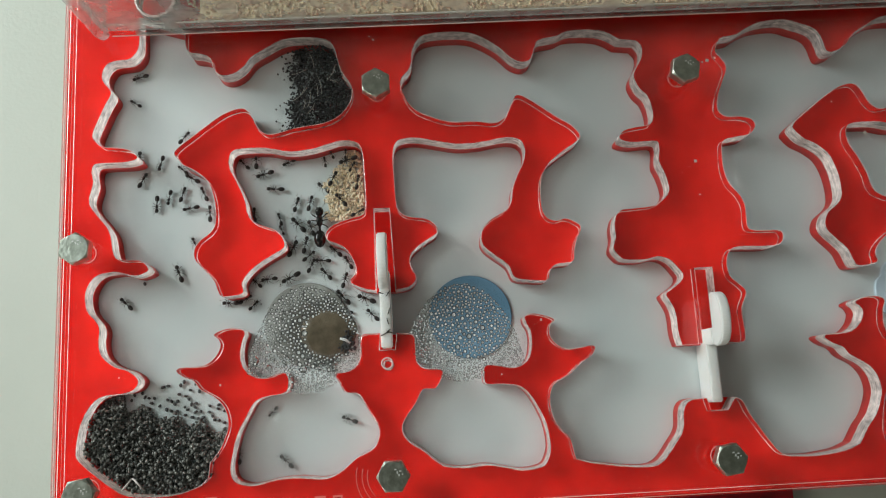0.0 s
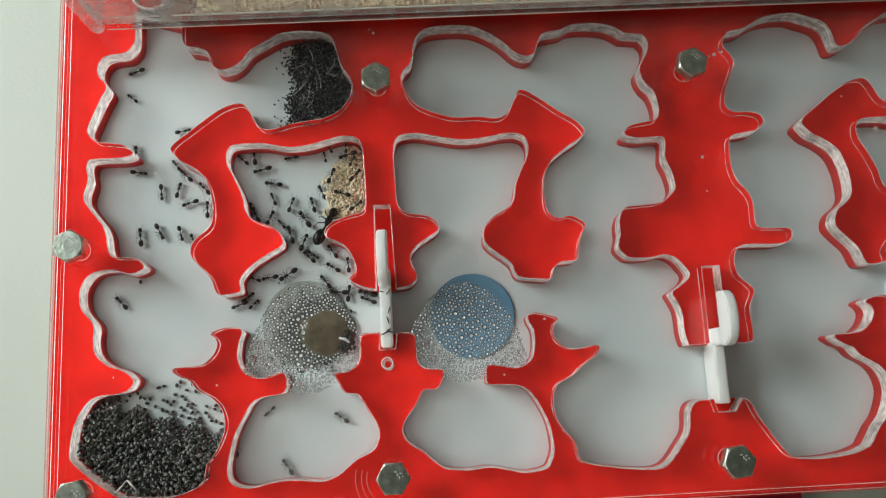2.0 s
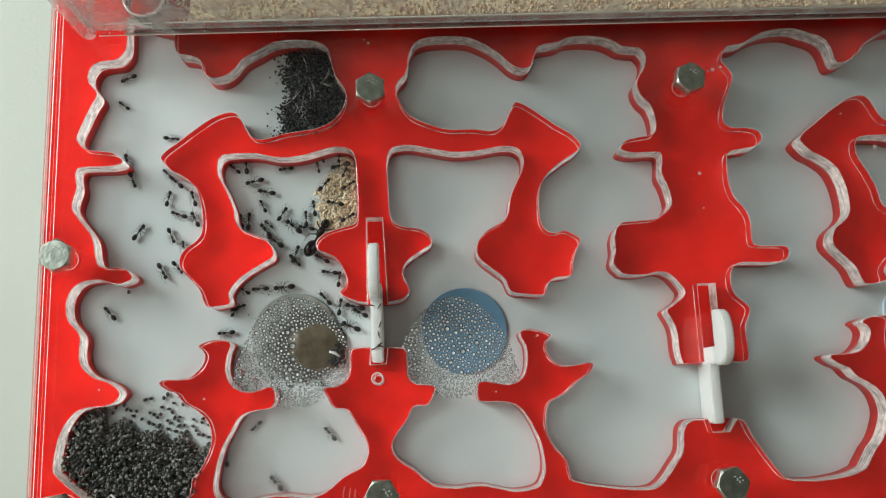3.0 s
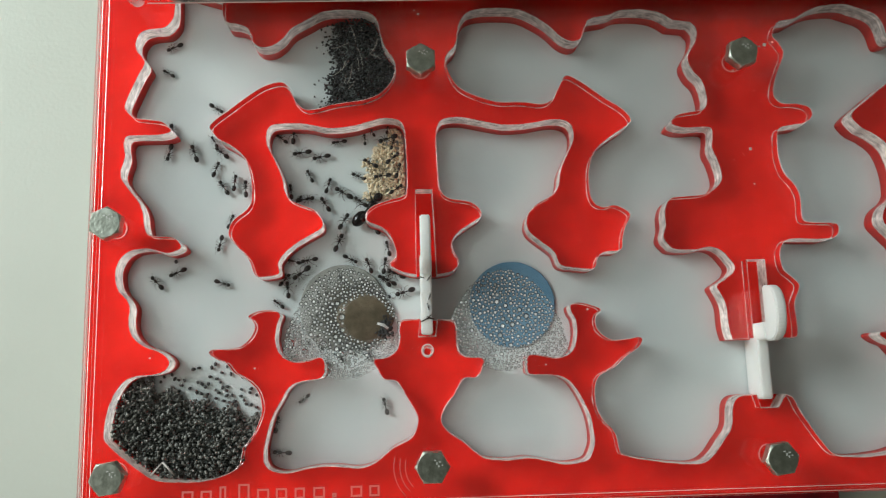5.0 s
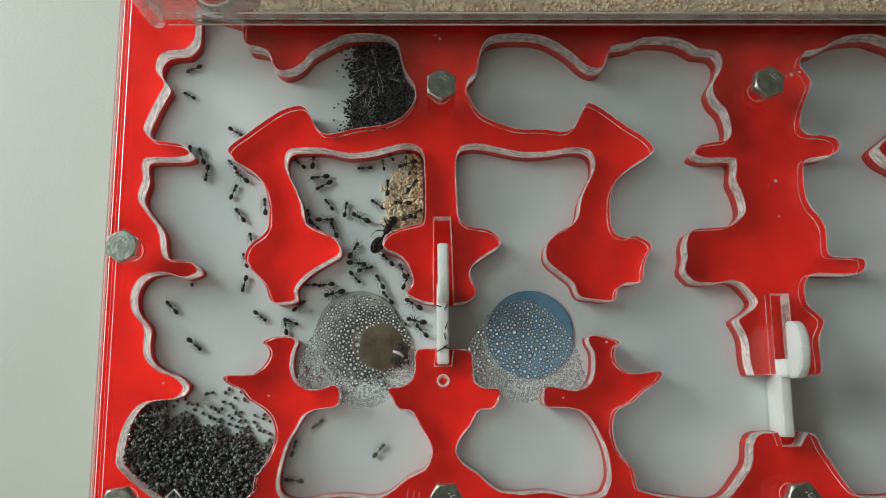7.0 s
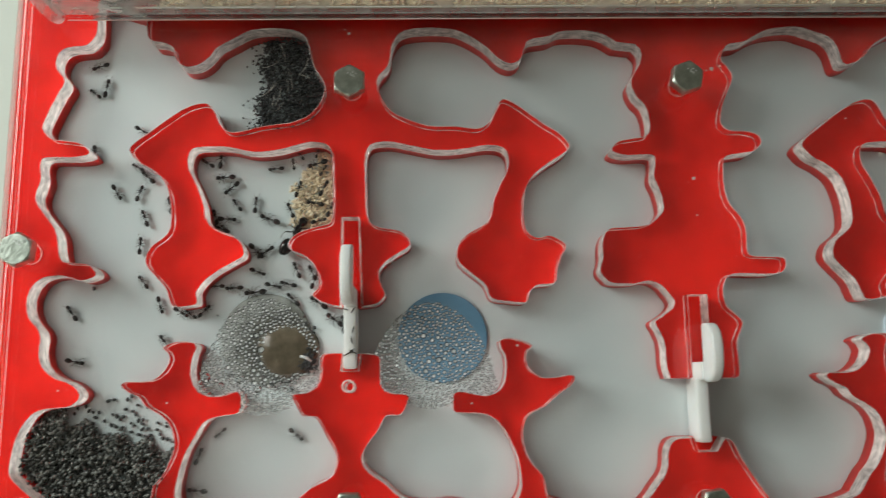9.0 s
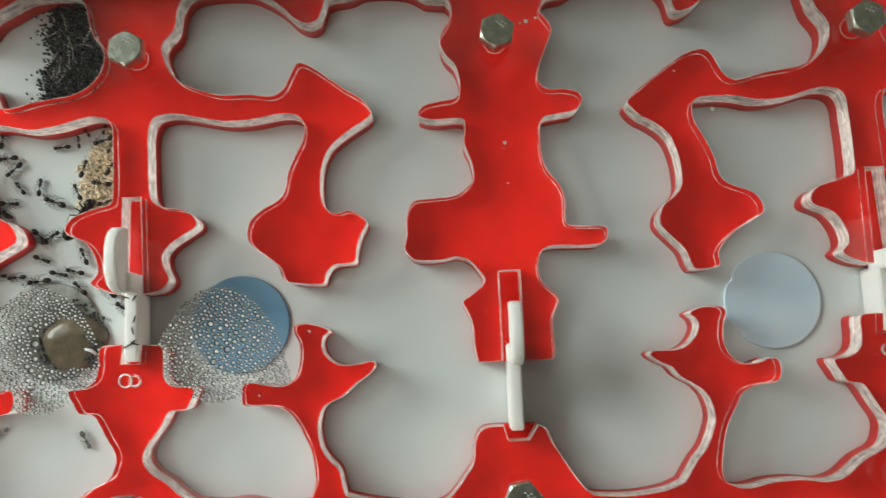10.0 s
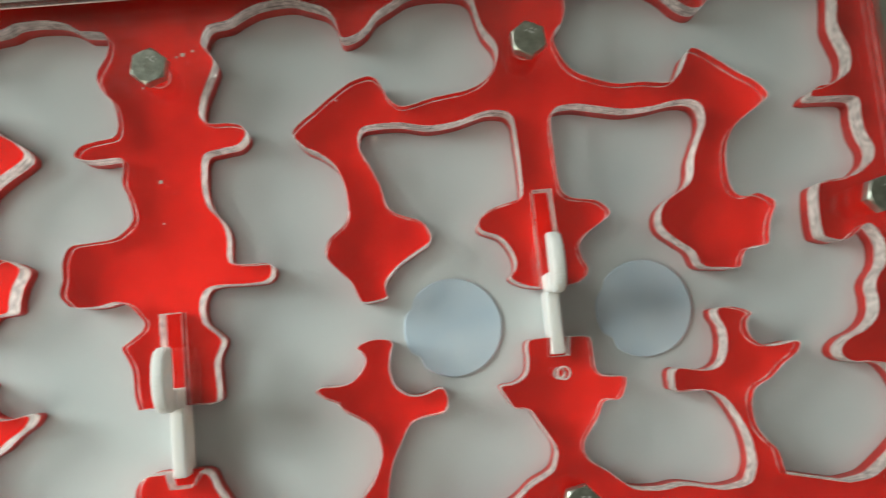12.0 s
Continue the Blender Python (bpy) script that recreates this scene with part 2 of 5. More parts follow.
# ---- the drawing of the nest (millimetres; the middle bolts are at x = 0, 80 and 160, the lower ones at y = 0) ----
BORDER_LEFT = [
    (-61.2, 119.8), (-61.1, 112.7), (-61.8, 110.1), (-63.7, 108.3), (-67.0, 107.9), (-69.1, 107.2), (-70.4, 105.0), (-70.2, 102.5),
    (-68.1, 99.3), (-69.5, 96.1), (-71.4, 91.6), (-72.6, 88.2), (-71.8, 86.4), (-70.1, 84.9), (-67.3, 84.5), (-63.7, 83.9), (-61.8,
    82.5), (-61.4, 81.3), (-63.7, 80.6), (-67.2, 80.5), (-70.3, 80.5), (-72.1, 80.1), (-72.5, 78.2), (-72.1, 75.3), (-73.0, 71.7),
    (-72.6, 69.4), (-70.8, 66.9), (-68.5, 63.9), (-67.4, 61.3), (-67.0, 58.4), (-66.2, 56.1), (-64.6, 55.4), (-60.5, 55.1), (-58.8,
    54.0), (-58.1, 52.6), (-59.5, 51.7), (-61.8, 51.3), (-65.3, 52.4), (-67.3, 52.5), (-70.1, 52.0), (-72.1, 50.4), (-73.3, 47.7),
    (-73.2, 44.6), (-72.3, 42.4), (-70.5, 40.3)]
BORDER_LEFT_LOW = [
    (-69.7, 38.2), (-69.9, 35.5), (-69.4, 32.7), (-67.9, 30.6), (-65.6, 29.1), (-62.8, 28.1), (-60.8, 26.6), (-60.2, 25.1), (-61.4,
    23.5), (-64.1, 22.7), (-67.4, 22.5), (-70.1, 21.6), (-72.1, 19.4), (-73.6, 16.2), (-74.4, 12.3), (-74.6, 9.0), (-73.7, 7.3),
    (-70.4, 4.3), (-66.4, 1.2), (-63.0, -0.9), (-57.9, -1.6), (-51.2, -1.5), (-45.9, 0.1), (-43.5, 2.0)]
STALK_LEFT = [
    (-43.0, 5.6), (-40.8, 8.2), (-39.0, 12.3), (-38.7, 15.0), (-39.6, 18.1), (-41.6, 20.5), (-45.2, 22.7), (-46.9, 24.8), (-49.3,
    25.9), (-51.1, 27.4), (-50.0, 28.2), (-46.6, 28.2), (-43.9, 28.7), (-41.6, 30.6), (-40.5, 33.0), (-41.0, 34.6), (-42.1, 35.7),
    (-40.7, 36.6), (-38.4, 37.1), (-35.7, 36.9), (-34.6, 35.8), (-35.3, 33.7), (-35.7, 30.3), (-35.1, 27.6), (-33.7, 25.9), (-31.7,
    24.8), (-29.0, 24.8), (-26.2, 25.7), (-24.7, 25.4), (-24.1, 23.6), (-24.5, 21.6), (-25.8, 20.7), (-29.7, 20.2), (-32.4, 19.0),
    (-34.2, 16.1), (-36.3, 12.2), (-37.6, 7.7), (-38.2, 3.8), (-37.7, 1.4), (-36.0, 0.1)]
STALK_MIDDLE = [
    (-32.7, -0.4), (-27.3, 0.6), (-22.0, 0.8), (-16.6, 0.2), (-12.6, 1.3), (-8.4, 4.5), (-4.3, 6.5), (-2.9, 9.1), (-2.8, 11.7), (-4.7,
    15.1), (-6.6, 18.6), (-7.9, 19.8), (-10.4, 20.2), (-11.7, 22.3), (-12.8, 24.8), (-9.8, 25.3), (-7.4, 26.8), (-6.6, 29.5), (-6.5,
    32.9), (-5.4, 34.0), (-1.6, 34.1), (2.5, 33.9), (6.0, 33.6), (6.9, 32.5), (7.0, 30.2), (7.2, 26.7), (9.1, 25.0), (13.2, 24.5),
    (12.8, 22.1), (11.3, 20.0), (8.3, 19.9), (6.3, 16.6), (3.4, 12.7), (2.9, 10.1), (4.5, 7.6), (7.8, 5.4), (10.4, 3.0), (13.1, 1.4)]
STALK_RIGHT = [
    (18.5, 0.9), (22.6, 1.3), (26.6, 0.6), (31.3, -0.4), (36.1, 0.2), (37.6, 1.9), (38.4, 4.8), (37.9, 9.5), (36.4, 13.6), (34.0,
    17.8), (31.3, 19.7), (27.9, 20.2), (24.0, 20.4), (23.4, 22.0), (23.6, 24.4), (25.4, 25.1), (29.5, 24.2), (32.3, 24.3), (34.6,
    26.0), (35.6, 29.4), (35.5, 32.9), (34.5, 35.0), (34.5, 36.6), (36.8, 37.0), (40.2, 36.1), (41.7, 35.1), (40.5, 33.9), (40.2,
    31.9), (41.1, 29.8), (43.8, 28.0), (48.0, 28.1), (50.2, 28.5), (51.2, 27.8), (50.0, 25.9), (47.0, 24.0), (44.0, 21.4), (40.3,
    19.5), (39.1, 16.2), (39.4, 12.1), (40.9, 9.1), (43.2, 6.5), (43.9, 3.2), (44.4, 1.4)]
STUB = [
    (48.5, 0.3), (55.2, -0.8), (62.1, -1.3), (65.6, -0.0), (68.8, 3.8), (71.0, 7.0), (71.7, 11.7), (73.6, 13.8), (77.6, 14.1), (84.6,
    14.0), (87.7, 12.8)]
STUB_RIGHT = [
    (86.3, 13.1), (87.6, 10.1), (89.7, 6.6), (92.3, 2.6), (95.0, -0.3), (99.7, -0.9), (104.3, -0.9), (110.3, -0.1), (114.1, 1.3)]
TOP_LEFT = [
    (-49.2, 116.1), (-49.2, 111.7), (-48.1, 109.5), (-45.2, 108.9), (-42.8, 107.6), (-41.9, 104.6), (-39.9, 102.9), (-37.0, 103.1),
    (-34.3, 104.9), (-32.1, 107.6), (-28.4, 109.8), (-24.0, 112.0)]
TOP_A = [
    (-18.1, 112.4), (-12.9, 111.6), (-10.8, 109.6), (-9.9, 105.9), (-8.8, 102.3), (-7.0, 99.6), (-6.3, 97.2), (-7.2, 93.7), (-9.9,
    90.5), (-13.6, 88.8), (-16.5, 88.3), (-21.5, 87.6), (-25.9, 86.5), (-28.8, 86.4), (-30.9, 88.3), (-32.0, 90.7), (-33.0, 92.5),
    (-34.4, 93.5), (-36.6, 93.3), (-39.5, 92.2), (-43.8, 89.3), (-47.4, 86.5), (-50.5, 84.2), (-51.9, 82.5), (-51.3, 81.0), (-49.5,
    79.1), (-46.7, 77.5), (-43.8, 75.0), (-42.4, 72.0), (-41.6, 68.0), (-41.6, 63.7), (-42.9, 61.3), (-45.7, 59.1), (-46.9, 56.7),
    (-46.6, 54.6), (-44.3, 51.9), (-42.1, 49.4), (-41.0, 46.5), (-40.0, 45.1), (-37.4, 45.1), (-34.9, 45.8)]
ARM_LEFT = [
    (-35.1, 48.3), (-33.4, 50.8), (-30.6, 53.1), (-27.1, 55.1), (-24.7, 56.7), (-24.9, 59.0), (-26.6, 61.1), (-29.8, 62.4), (-32.3,
    63.7), (-33.6, 65.8), (-34.2, 69.1), (-36.0, 73.6), (-37.9, 77.4), (-38.1, 80.4), (-37.1, 82.3), (-34.5, 82.8), (-28.8, 82.7),
    (-23.1, 81.5), (-17.3, 81.9), (-13.0, 83.0), (-9.4, 83.8), (-5.8, 83.2), (-4.4, 81.1), (-4.2, 77.4), (-4.0, 71.4), (-4.1, 65.8),
    (-5.0, 64.0), (-8.6, 63.1), (-12.2, 61.8), (-14.1, 59.9), (-13.7, 58.0), (-10.2, 56.4), (-8.2, 54.1), (-7.1, 51.2), (-7.2, 49.1),
    (-8.5, 47.3), (-5.7, 45.5), (-2.2, 44.7)]
ARM_RIGHT = [
    (2.7, 44.6), (6.3, 45.3), (8.0, 47.5), (6.9, 50.3), (6.6, 52.7), (8.1, 54.8), (11.0, 56.8), (13.7, 58.6), (13.6, 60.3), (11.3,
    62.2), (6.4, 63.2), (4.3, 64.9), (3.7, 68.1), (3.5, 74.1), (3.4, 78.5), (3.9, 81.8), (5.5, 83.4), (9.5, 83.7), (14.5, 82.7),
    (20.3, 81.6), (26.1, 81.8), (32.0, 82.7), (35.7, 82.3), (37.3, 80.4), (37.2, 77.0), (35.8, 74.1), (33.8, 69.7), (33.1, 66.0),
    (31.5, 63.6), (27.7, 61.4), (25.4, 59.1), (24.8, 56.2), (25.8, 54.0), (28.5, 51.7), (31.2, 49.4), (32.7, 46.2), (36.7, 45.4),
    (40.6, 45.2), (41.5, 47.4), (43.3, 49.1), (47.4, 49.6), (48.0, 52.2), (48.8, 55.0)]
TOP_B = [
    (50.3, 58.2), (48.5, 59.9), (46.4, 60.7), (44.2, 60.2), (42.1, 60.9), (40.8, 63.2), (40.6, 67.2), (41.2, 71.6), (43.2, 75.3),
    (47.1, 78.4), (50.7, 80.7), (52.0, 82.5), (49.9, 85.3), (45.7, 88.1), (41.5, 91.4), (37.9, 93.8), (36.0, 93.9), (34.5, 91.2),
    (32.8, 88.2), (30.1, 86.8), (25.0, 87.4), (19.1, 87.5), (14.1, 89.0), (9.8, 91.2), (7.5, 94.3), (6.2, 98.3), (6.9, 100.6), (8.6,
    102.4), (9.4, 104.7), (9.8, 107.8), (11.5, 110.9), (14.5, 112.1), (19.0, 112.4), (24.2, 112.1), (27.9, 110.7), (32.2, 107.9),
    (35.7, 104.4), (38.6, 103.2), (40.9, 104.2), (42.0, 107.0), (43.2, 109.2), (48.1, 110.1), (51.2, 111.4), (56.5, 111.5), (61.0,
    110.7), (64.6, 108.5)]
SPINE_LEFT = [
    (69.1, 108.0), (70.5, 106.0), (69.9, 102.7), (67.6, 98.5), (68.6, 94.9), (70.6, 92.5), (71.5, 89.3), (71.5, 86.2), (70.4, 84.6),
    (67.5, 84.1), (64.2, 83.5), (62.5, 82.2), (62.5, 80.9), (65.7, 80.0), (71.6, 80.1), (72.3, 78.2), (71.9, 74.7), (73.0, 71.7),
    (73.7, 68.6), (73.6, 66.4), (71.8, 64.3), (69.1, 62.9), (64.0, 62.5), (60.5, 62.0), (58.9, 58.9), (58.8, 55.3), (58.1, 52.4),
    (59.3, 50.5), (60.9, 49.4), (65.6, 49.2), (69.3, 49.8), (72.1, 48.8), (74.0, 46.6), (75.0, 44.8), (74.2, 43.1), (72.0, 41.5),
    (70.2, 40.2), (71.1, 38.1), (72.1, 35.3), (72.3, 30.3), (73.0, 27.3), (80.4, 26.8)]
SPINE_RIGHT = [
    (87.6, 27.2), (88.9, 28.1), (88.9, 32.3), (88.9, 35.8), (90.5, 39.6), (89.3, 41.5), (87.0, 43.8), (86.4, 47.4), (87.5, 50.3),
    (89.8, 51.3), (94.9, 51.2), (100.0, 51.3), (101.7, 53.0), (101.2, 54.9), (97.5, 55.2), (93.9, 55.5), (92.8, 56.9), (92.9, 61.8),
    (91.8, 64.8), (89.5, 67.9), (88.5, 71.7), (88.5, 75.5), (89.2, 79.3), (92.4, 80.2), (96.2, 80.8), (98.1, 82.8), (97.5, 84.8),
    (94.6, 85.7), (90.8, 85.9), (88.8, 87.8), (89.3, 91.7), (90.9, 95.5), (92.4, 99.4), (91.2, 102.1), (90.0, 103.8), (90.6, 106.2),
    (92.2, 107.9), (95.8, 108.5), (99.1, 110.3), (103.1, 111.8), (109.3, 112.3), (113.0, 111.2), (117.0, 109.6), (118.9, 107.1)]
BORDER_RIGHT = [
    (230.7, 102.4), (230.0, 97.8), (230.9, 94.2), (232.0, 90.2), (230.9, 85.9), (226.7, 83.7), (223.4, 83.1), (221.8, 81.8), (222.1,
    80.9), (226.2, 80.7), (231.9, 80.0), (232.1, 76.1), (232.5, 72.3), (233.9, 68.6), (233.3, 66.1), (231.8, 64.5), (228.4, 62.7),
    (223.2, 62.2), (220.9, 61.7), (220.0, 60.1), (219.5, 55.2), (219.6, 51.4), (220.5, 49.8), (224.9, 49.0)]
PITCH = 160.0


def chambers(slots):
    """The one winding opening of the nest's layers: down the left border, along the foot, up the right border, back along the top."""
    line = flowing(BORDER_LEFT + BORDER_LEFT_LOW)
    for dx in (0, PITCH):
        line += flowing(shifted(STALK_LEFT, dx) + shifted(STALK_MIDDLE[:21], dx))
        if slots:
            line += [((x + dx) / 1000, y / 1000) for x, y in ((-2.0, 30), (2.0, 30))]
        line += flowing(shifted(STALK_MIDDLE[21:], dx) + shifted(STALK_RIGHT, dx))
        if dx == 0:
            line += flowing(STUB[:9])
            if slots:
                line += [(0.0784, 0.011), (0.0826, 0.011)]
            line += flowing(STUB[9:-1] + STUB_RIGHT)
    low_right = [(159.6 - x, y) for x, y in (BORDER_LEFT + BORDER_LEFT_LOW)[39:-3]]
    line += flowing(low_right[::-1] + BORDER_RIGHT[::-1] + [(231.0, 108.0), (229.0, 109.5)])
    for dx in (PITCH, 0):
        line += flowing(shifted(TOP_B, dx)[::-1] + shifted(ARM_RIGHT, dx)[::-1])
        if slots:
            line += [((x + dx) / 1000, y / 1000) for x, y in ((2.0, 65.6), (-2.0, 65.6))]
        line += flowing(shifted(ARM_LEFT, dx)[::-1] + shifted(TOP_A, dx)[::-1] + shifted(TOP_LEFT, dx)[:(5 if dx else None):-1] + (SPINE_RIGHT[::-1] if dx else []))
        if dx and slots:
            line += [(0.0826, 0.0275), (0.0826, 0.0465), (0.0781, 0.0465), (0.0781, 0.0275)]
        if dx:
            line += flowing(SPINE_LEFT[:-1][::-1])
    return line


# ---- setting ----
def setting():
    table = new("table_top", mesh_of("table_top", *plate_data(-1.2, 1.4, -1.0, 1.2, -0.03, 0.0), [TABLE]))
    tagged(table, "pale grey-green matt table top under the nest", "table", kind="structure")


def plate_data(x0, x1, y0, y1, z0, z1):
    v = [(x, y, z) for z in (z0, z1) for x, y in ((x0, y0), (x1, y0), (x1, y1), (x0, y1))]
    return v, [(3, 2, 1, 0), (4, 5, 6, 7), (0, 1, 5, 4), (1, 2, 6, 5), (2, 3, 7, 6), (3, 0, 4, 7)]


# ---- the nest ----
def curtain(name, loop, gap, low, high, mat):
    """An upright skin along a closed outline, a hair's breadth inside the opening."""
    n = len(loop)
    verts, faces = [], []
    for i in range(n):
        (x0, y0), (x, y), (x1, y1) = loop[i - 1], loop[i], loop[(i + 1) % n]
        dx, dy = x1 - x0, y1 - y0
        size = math.hypot(dx, dy) or 1.0
        x, y = x - gap * dy / size, y + gap * dx / size
        verts += [(x, y, low), (x, y, high)]
    for i in range(n):
        j = (i + 1) % n
        faces.append((2 * i, 2 * i + 1, 2 * j + 1, 2 * j))
    return mesh_of(name, verts, faces, [mat], smooth=True)


def ribbon(name, loop, z, wide, mat):
    """A narrow eased edge that follows a closed outline, on the solid side of it."""
    n = len(loop)
    verts, faces = [], []
    for i in range(n):
        (x0, y0), (x, y), (x1, y1) = loop[i - 1], loop[i], loop[(i + 1) % n]
        dx, dy = x1 - x0, y1 - y0
        size = math.hypot(dx, dy) or 1.0
        verts += [(x, y, z - 0.6 * wide), (x + wide * dy / size, y - wide * dx / size, z)]
    for i in range(n):
        j = (i + 1) % n
        faces.append((2 * i, 2 * i + 1, 2 * j + 1, 2 * j))
    return mesh_of(name, verts, faces, [mat])


LEFT, RIGHT, FOOT, HEAD = -0.0793, 0.2389, -0.0084, 0.142


def rim(inset=0.0, radius=0.002):
    points = []
    for cx, cy, a in ((RIGHT, HEAD, 0), (LEFT, HEAD, 90), (LEFT, FOOT, 180), (RIGHT, FOOT, 270)):
        sx, sy = (1 if cx == RIGHT else -1), (1 if cy == HEAD else -1)
        x, y = cx - sx * (inset + radius), cy - sy * (inset + radius)
        points += [(x + radius * math.cos(radians(a + b)), y + radius * math.sin(radians(a + b))) for b in (0, 30, 60, 90)]
    return points


def nest():
    thing = tagged(new("ant_nest"), "red and clear acrylic ant nest of winding chambers, bolted together", "ant nest")
    part("base_sheet", sheet("base_sheet", rim(), [], BASE_LOW, FLOOR, WHITE_FLOOR, WHITE_FLOOR), None, thing, "white sheet under the chambers")
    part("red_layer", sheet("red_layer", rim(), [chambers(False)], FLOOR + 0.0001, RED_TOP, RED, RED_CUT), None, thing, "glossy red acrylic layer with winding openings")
    layer = part("clear_layer", sheet("clear_layer", rim(), [chambers(True)], RED_TOP + 0.0001, CHAMBER_TOP, CLEAR, CLEAR), None, thing, "clear acrylic layer with whitish cut edges")
    layer.visible_shadow = False
    part("cut_edge", curtain("cut_edge", chambers(True), 0.00006, RED_TOP + 0.0001, CHAMBER_TOP, CUT), None, thing, "whitish sawn edge of the clear layer")
    # pale ribbons paint the glints along the clear layer's edges
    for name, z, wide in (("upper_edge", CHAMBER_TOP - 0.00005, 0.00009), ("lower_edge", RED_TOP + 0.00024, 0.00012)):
        part(name, ribbon(name, chambers(True), z, wide, BROKEN_GLINT), None, thing, "polished edge of the clear layer with painted pale glints").visible_shadow = False
    cover = part("cover_sheet", sheet("cover_sheet", rim(), [], CHAMBER_TOP + 0.0001, COVER_TOP, CLEAR_COVER, CLEAR_COVER), None, thing, "clear acrylic cover sheet")
    cover.visible_shadow = False
    # pale lines paint the glints of the outer edge
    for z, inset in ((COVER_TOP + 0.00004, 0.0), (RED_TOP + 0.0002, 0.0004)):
        part("rim_line", ribbon("rim_line", rim(inset + 0.00035)[::-1], z, 0.00016, EDGE_GLINT), None, thing, "pale line painting the glint of the polished outer edge").visible_shadow = False
    for x, y, turn in ((0, 97.3, 30), (80, 97.9, 20), (160, 97.5, 35), (0.4, 0.3, 0), (80.4, -0.3, 8), (160.4, 0.5, 12), (-74.5, 58, 25), (-72.0, 0.1, 8), (231.8, 57.6, 15), (231.5, 0, 0)):
        bolt(thing, x / 1000, y / 1000, turn)
    for x, y in ((-20.4, 37.9), (21.4, 37.7), (138.7, 38.2), (181.1, 38.5)):
        water_disc(thing, x / 1000, y / 1000)
    gate(thing, 0.0, 58.0, 44.5, 30.5)
    gate(thing, 0.160, 55.5, 43.0, 30.5)
    gate(thing, 0.0804, 39.5, 26.5, 13.0)
    return thing


def bolt(nest_ob, x, y, turn):
    head = part("bolt", hex_head(), STEEL, nest_ob, "zinc-plated hexagon bolt head")
    head.matrix_basis = pose(x, y, COVER_TOP, 0, 0, turn)
    mark = bmesh.new()
    for u, v, wide, high in ((0.0006, 0.0016, 0.0005, 0.0003), (0.0010, 0.0009, 0.0003, 0.0006), (0.0017, 0.0012, 0.0005, 0.0003), (0.0014, 0.0003, 0.0003, 0.0005), (0.0022, 0.0005, 0.0003, 0.0003)):
        made = bmesh.ops.create_cube(mark, size=1)["verts"]
        bmesh.ops.scale(mark, vec=(wide, high, 0.00012), verts=made)
        bmesh.ops.translate(mark, vec=(u, v, 0.0028), verts=made)
    part("stamped_mark", mark, STEEL_MARK_GLINT, head, "small stamped marks with their white glint painted on")


def hex_head():
    bm = bmesh.new()
    r, h = 0.00404, 0.0028
    low = [bm.verts.new((r * math.cos(radians(60 * k)), r * math.sin(radians(60 * k)), 0)) for k in range(6)]
    mid = [bm.verts.new((v.co.x, v.co.y, h - 0.0005)) for v in low]
    n = 24
    top = [bm.verts.new((0.0034 * math.cos(2 * math.pi * k / n), 0.0034 * math.sin(2 * math.pi * k / n), h)) for k in range(n)]
    for k in range(6):
        bm.faces.new((low[k], low[(k + 1) % 6], mid[(k + 1) % 6], mid[k]))
        run = top[4 * k:4 * k + 5] if k < 5 else top[20:] + top[:1]
        bm.faces.new([mid[k], mid[(k + 1) % 6]] + run[::-1])
    bm.faces.new(top)
    bm.faces.new(low[::-1])
    return bm


def water_disc(nest_ob, x, y):
    mat = PALE_BLUE if x > 0.1 else (BLUE if x > 0 else BROWN)
    bm = lathe([(0.0106, 0), (0.0107, 0.0002), (0.0107, 0.0005), (0.0105, 0.0007)], 72)
    if x > 0.1:
        for v in bm.verts:
            turn = math.atan2(v.co.y, v.co.x) % (2 * math.pi)
            bite = 1 - 0.07 * math.exp(-((turn - 2.62) / 0.12) ** 2) - 0.11 * math.exp(-((turn - 3.80) / 0.14) ** 2)
            v.co.x, v.co.y = v.co.x * bite, v.co.y * bite
    disc = part("water_disc", bm, mat, nest_ob, "round blue water disc in the chamber floor" if x > 0 else "soiled brown water disc in the chamber floor")
    disc.matrix_basis = pose(x, y, FLOOR)


def gate(nest_ob, x, tab_high, tab_low, foot):
    low, top = FLOOR + 0.0003, COVER_TOP
    a, b, f = tab_high / 1000, tab_low / 1000, foot / 1000
    mid, half = (a + b) / 2, (a - b) / 2
    outline = [(f, low), (b + 0.001, low), (b + 0.001, RED_TOP + 0.0003), (b + 0.0045, RED_TOP + 0.0003), (b + 0.0045, top + 0.0020), (b + 0.0004, top + 0.0020), (b + 0.0004, CHAMBER_TOP - 0.0003), (f, CHAMBER_TOP - 0.0003)]
    stem = part("gate", prism(outline, x - 0.0014, x + 0.0014), WHITE_PLASTIC, nest_ob, "white plastic sliding gate with a rounded tab")
    round_edge = [(a, top + 0.0021)] + [(mid + half * math.cos(radians(t)), top + 0.0024 + 0.0066 * math.sin(radians(t)) ** 0.6) for t in range(4, 180, 8)] + [(b, top + 0.0021)]
    part("tab", prism(round_edge, x - 0.0012, x + 0.0012), WHITE_PLASTIC, stem, "rounded white finger tab of the gate")


setting()
NEST = nest()


# ---- more materials ----
SEED = mottled(material("grey_seed", rough=0.55), (0.035, 0.038, 0.042), (0.12, 0.12, 0.12), 700.0)
SEED_DARK = mottled(material("dark_seed", rough=0.6), (0.018, 0.019, 0.021), (0.06, 0.06, 0.06), 500.0)


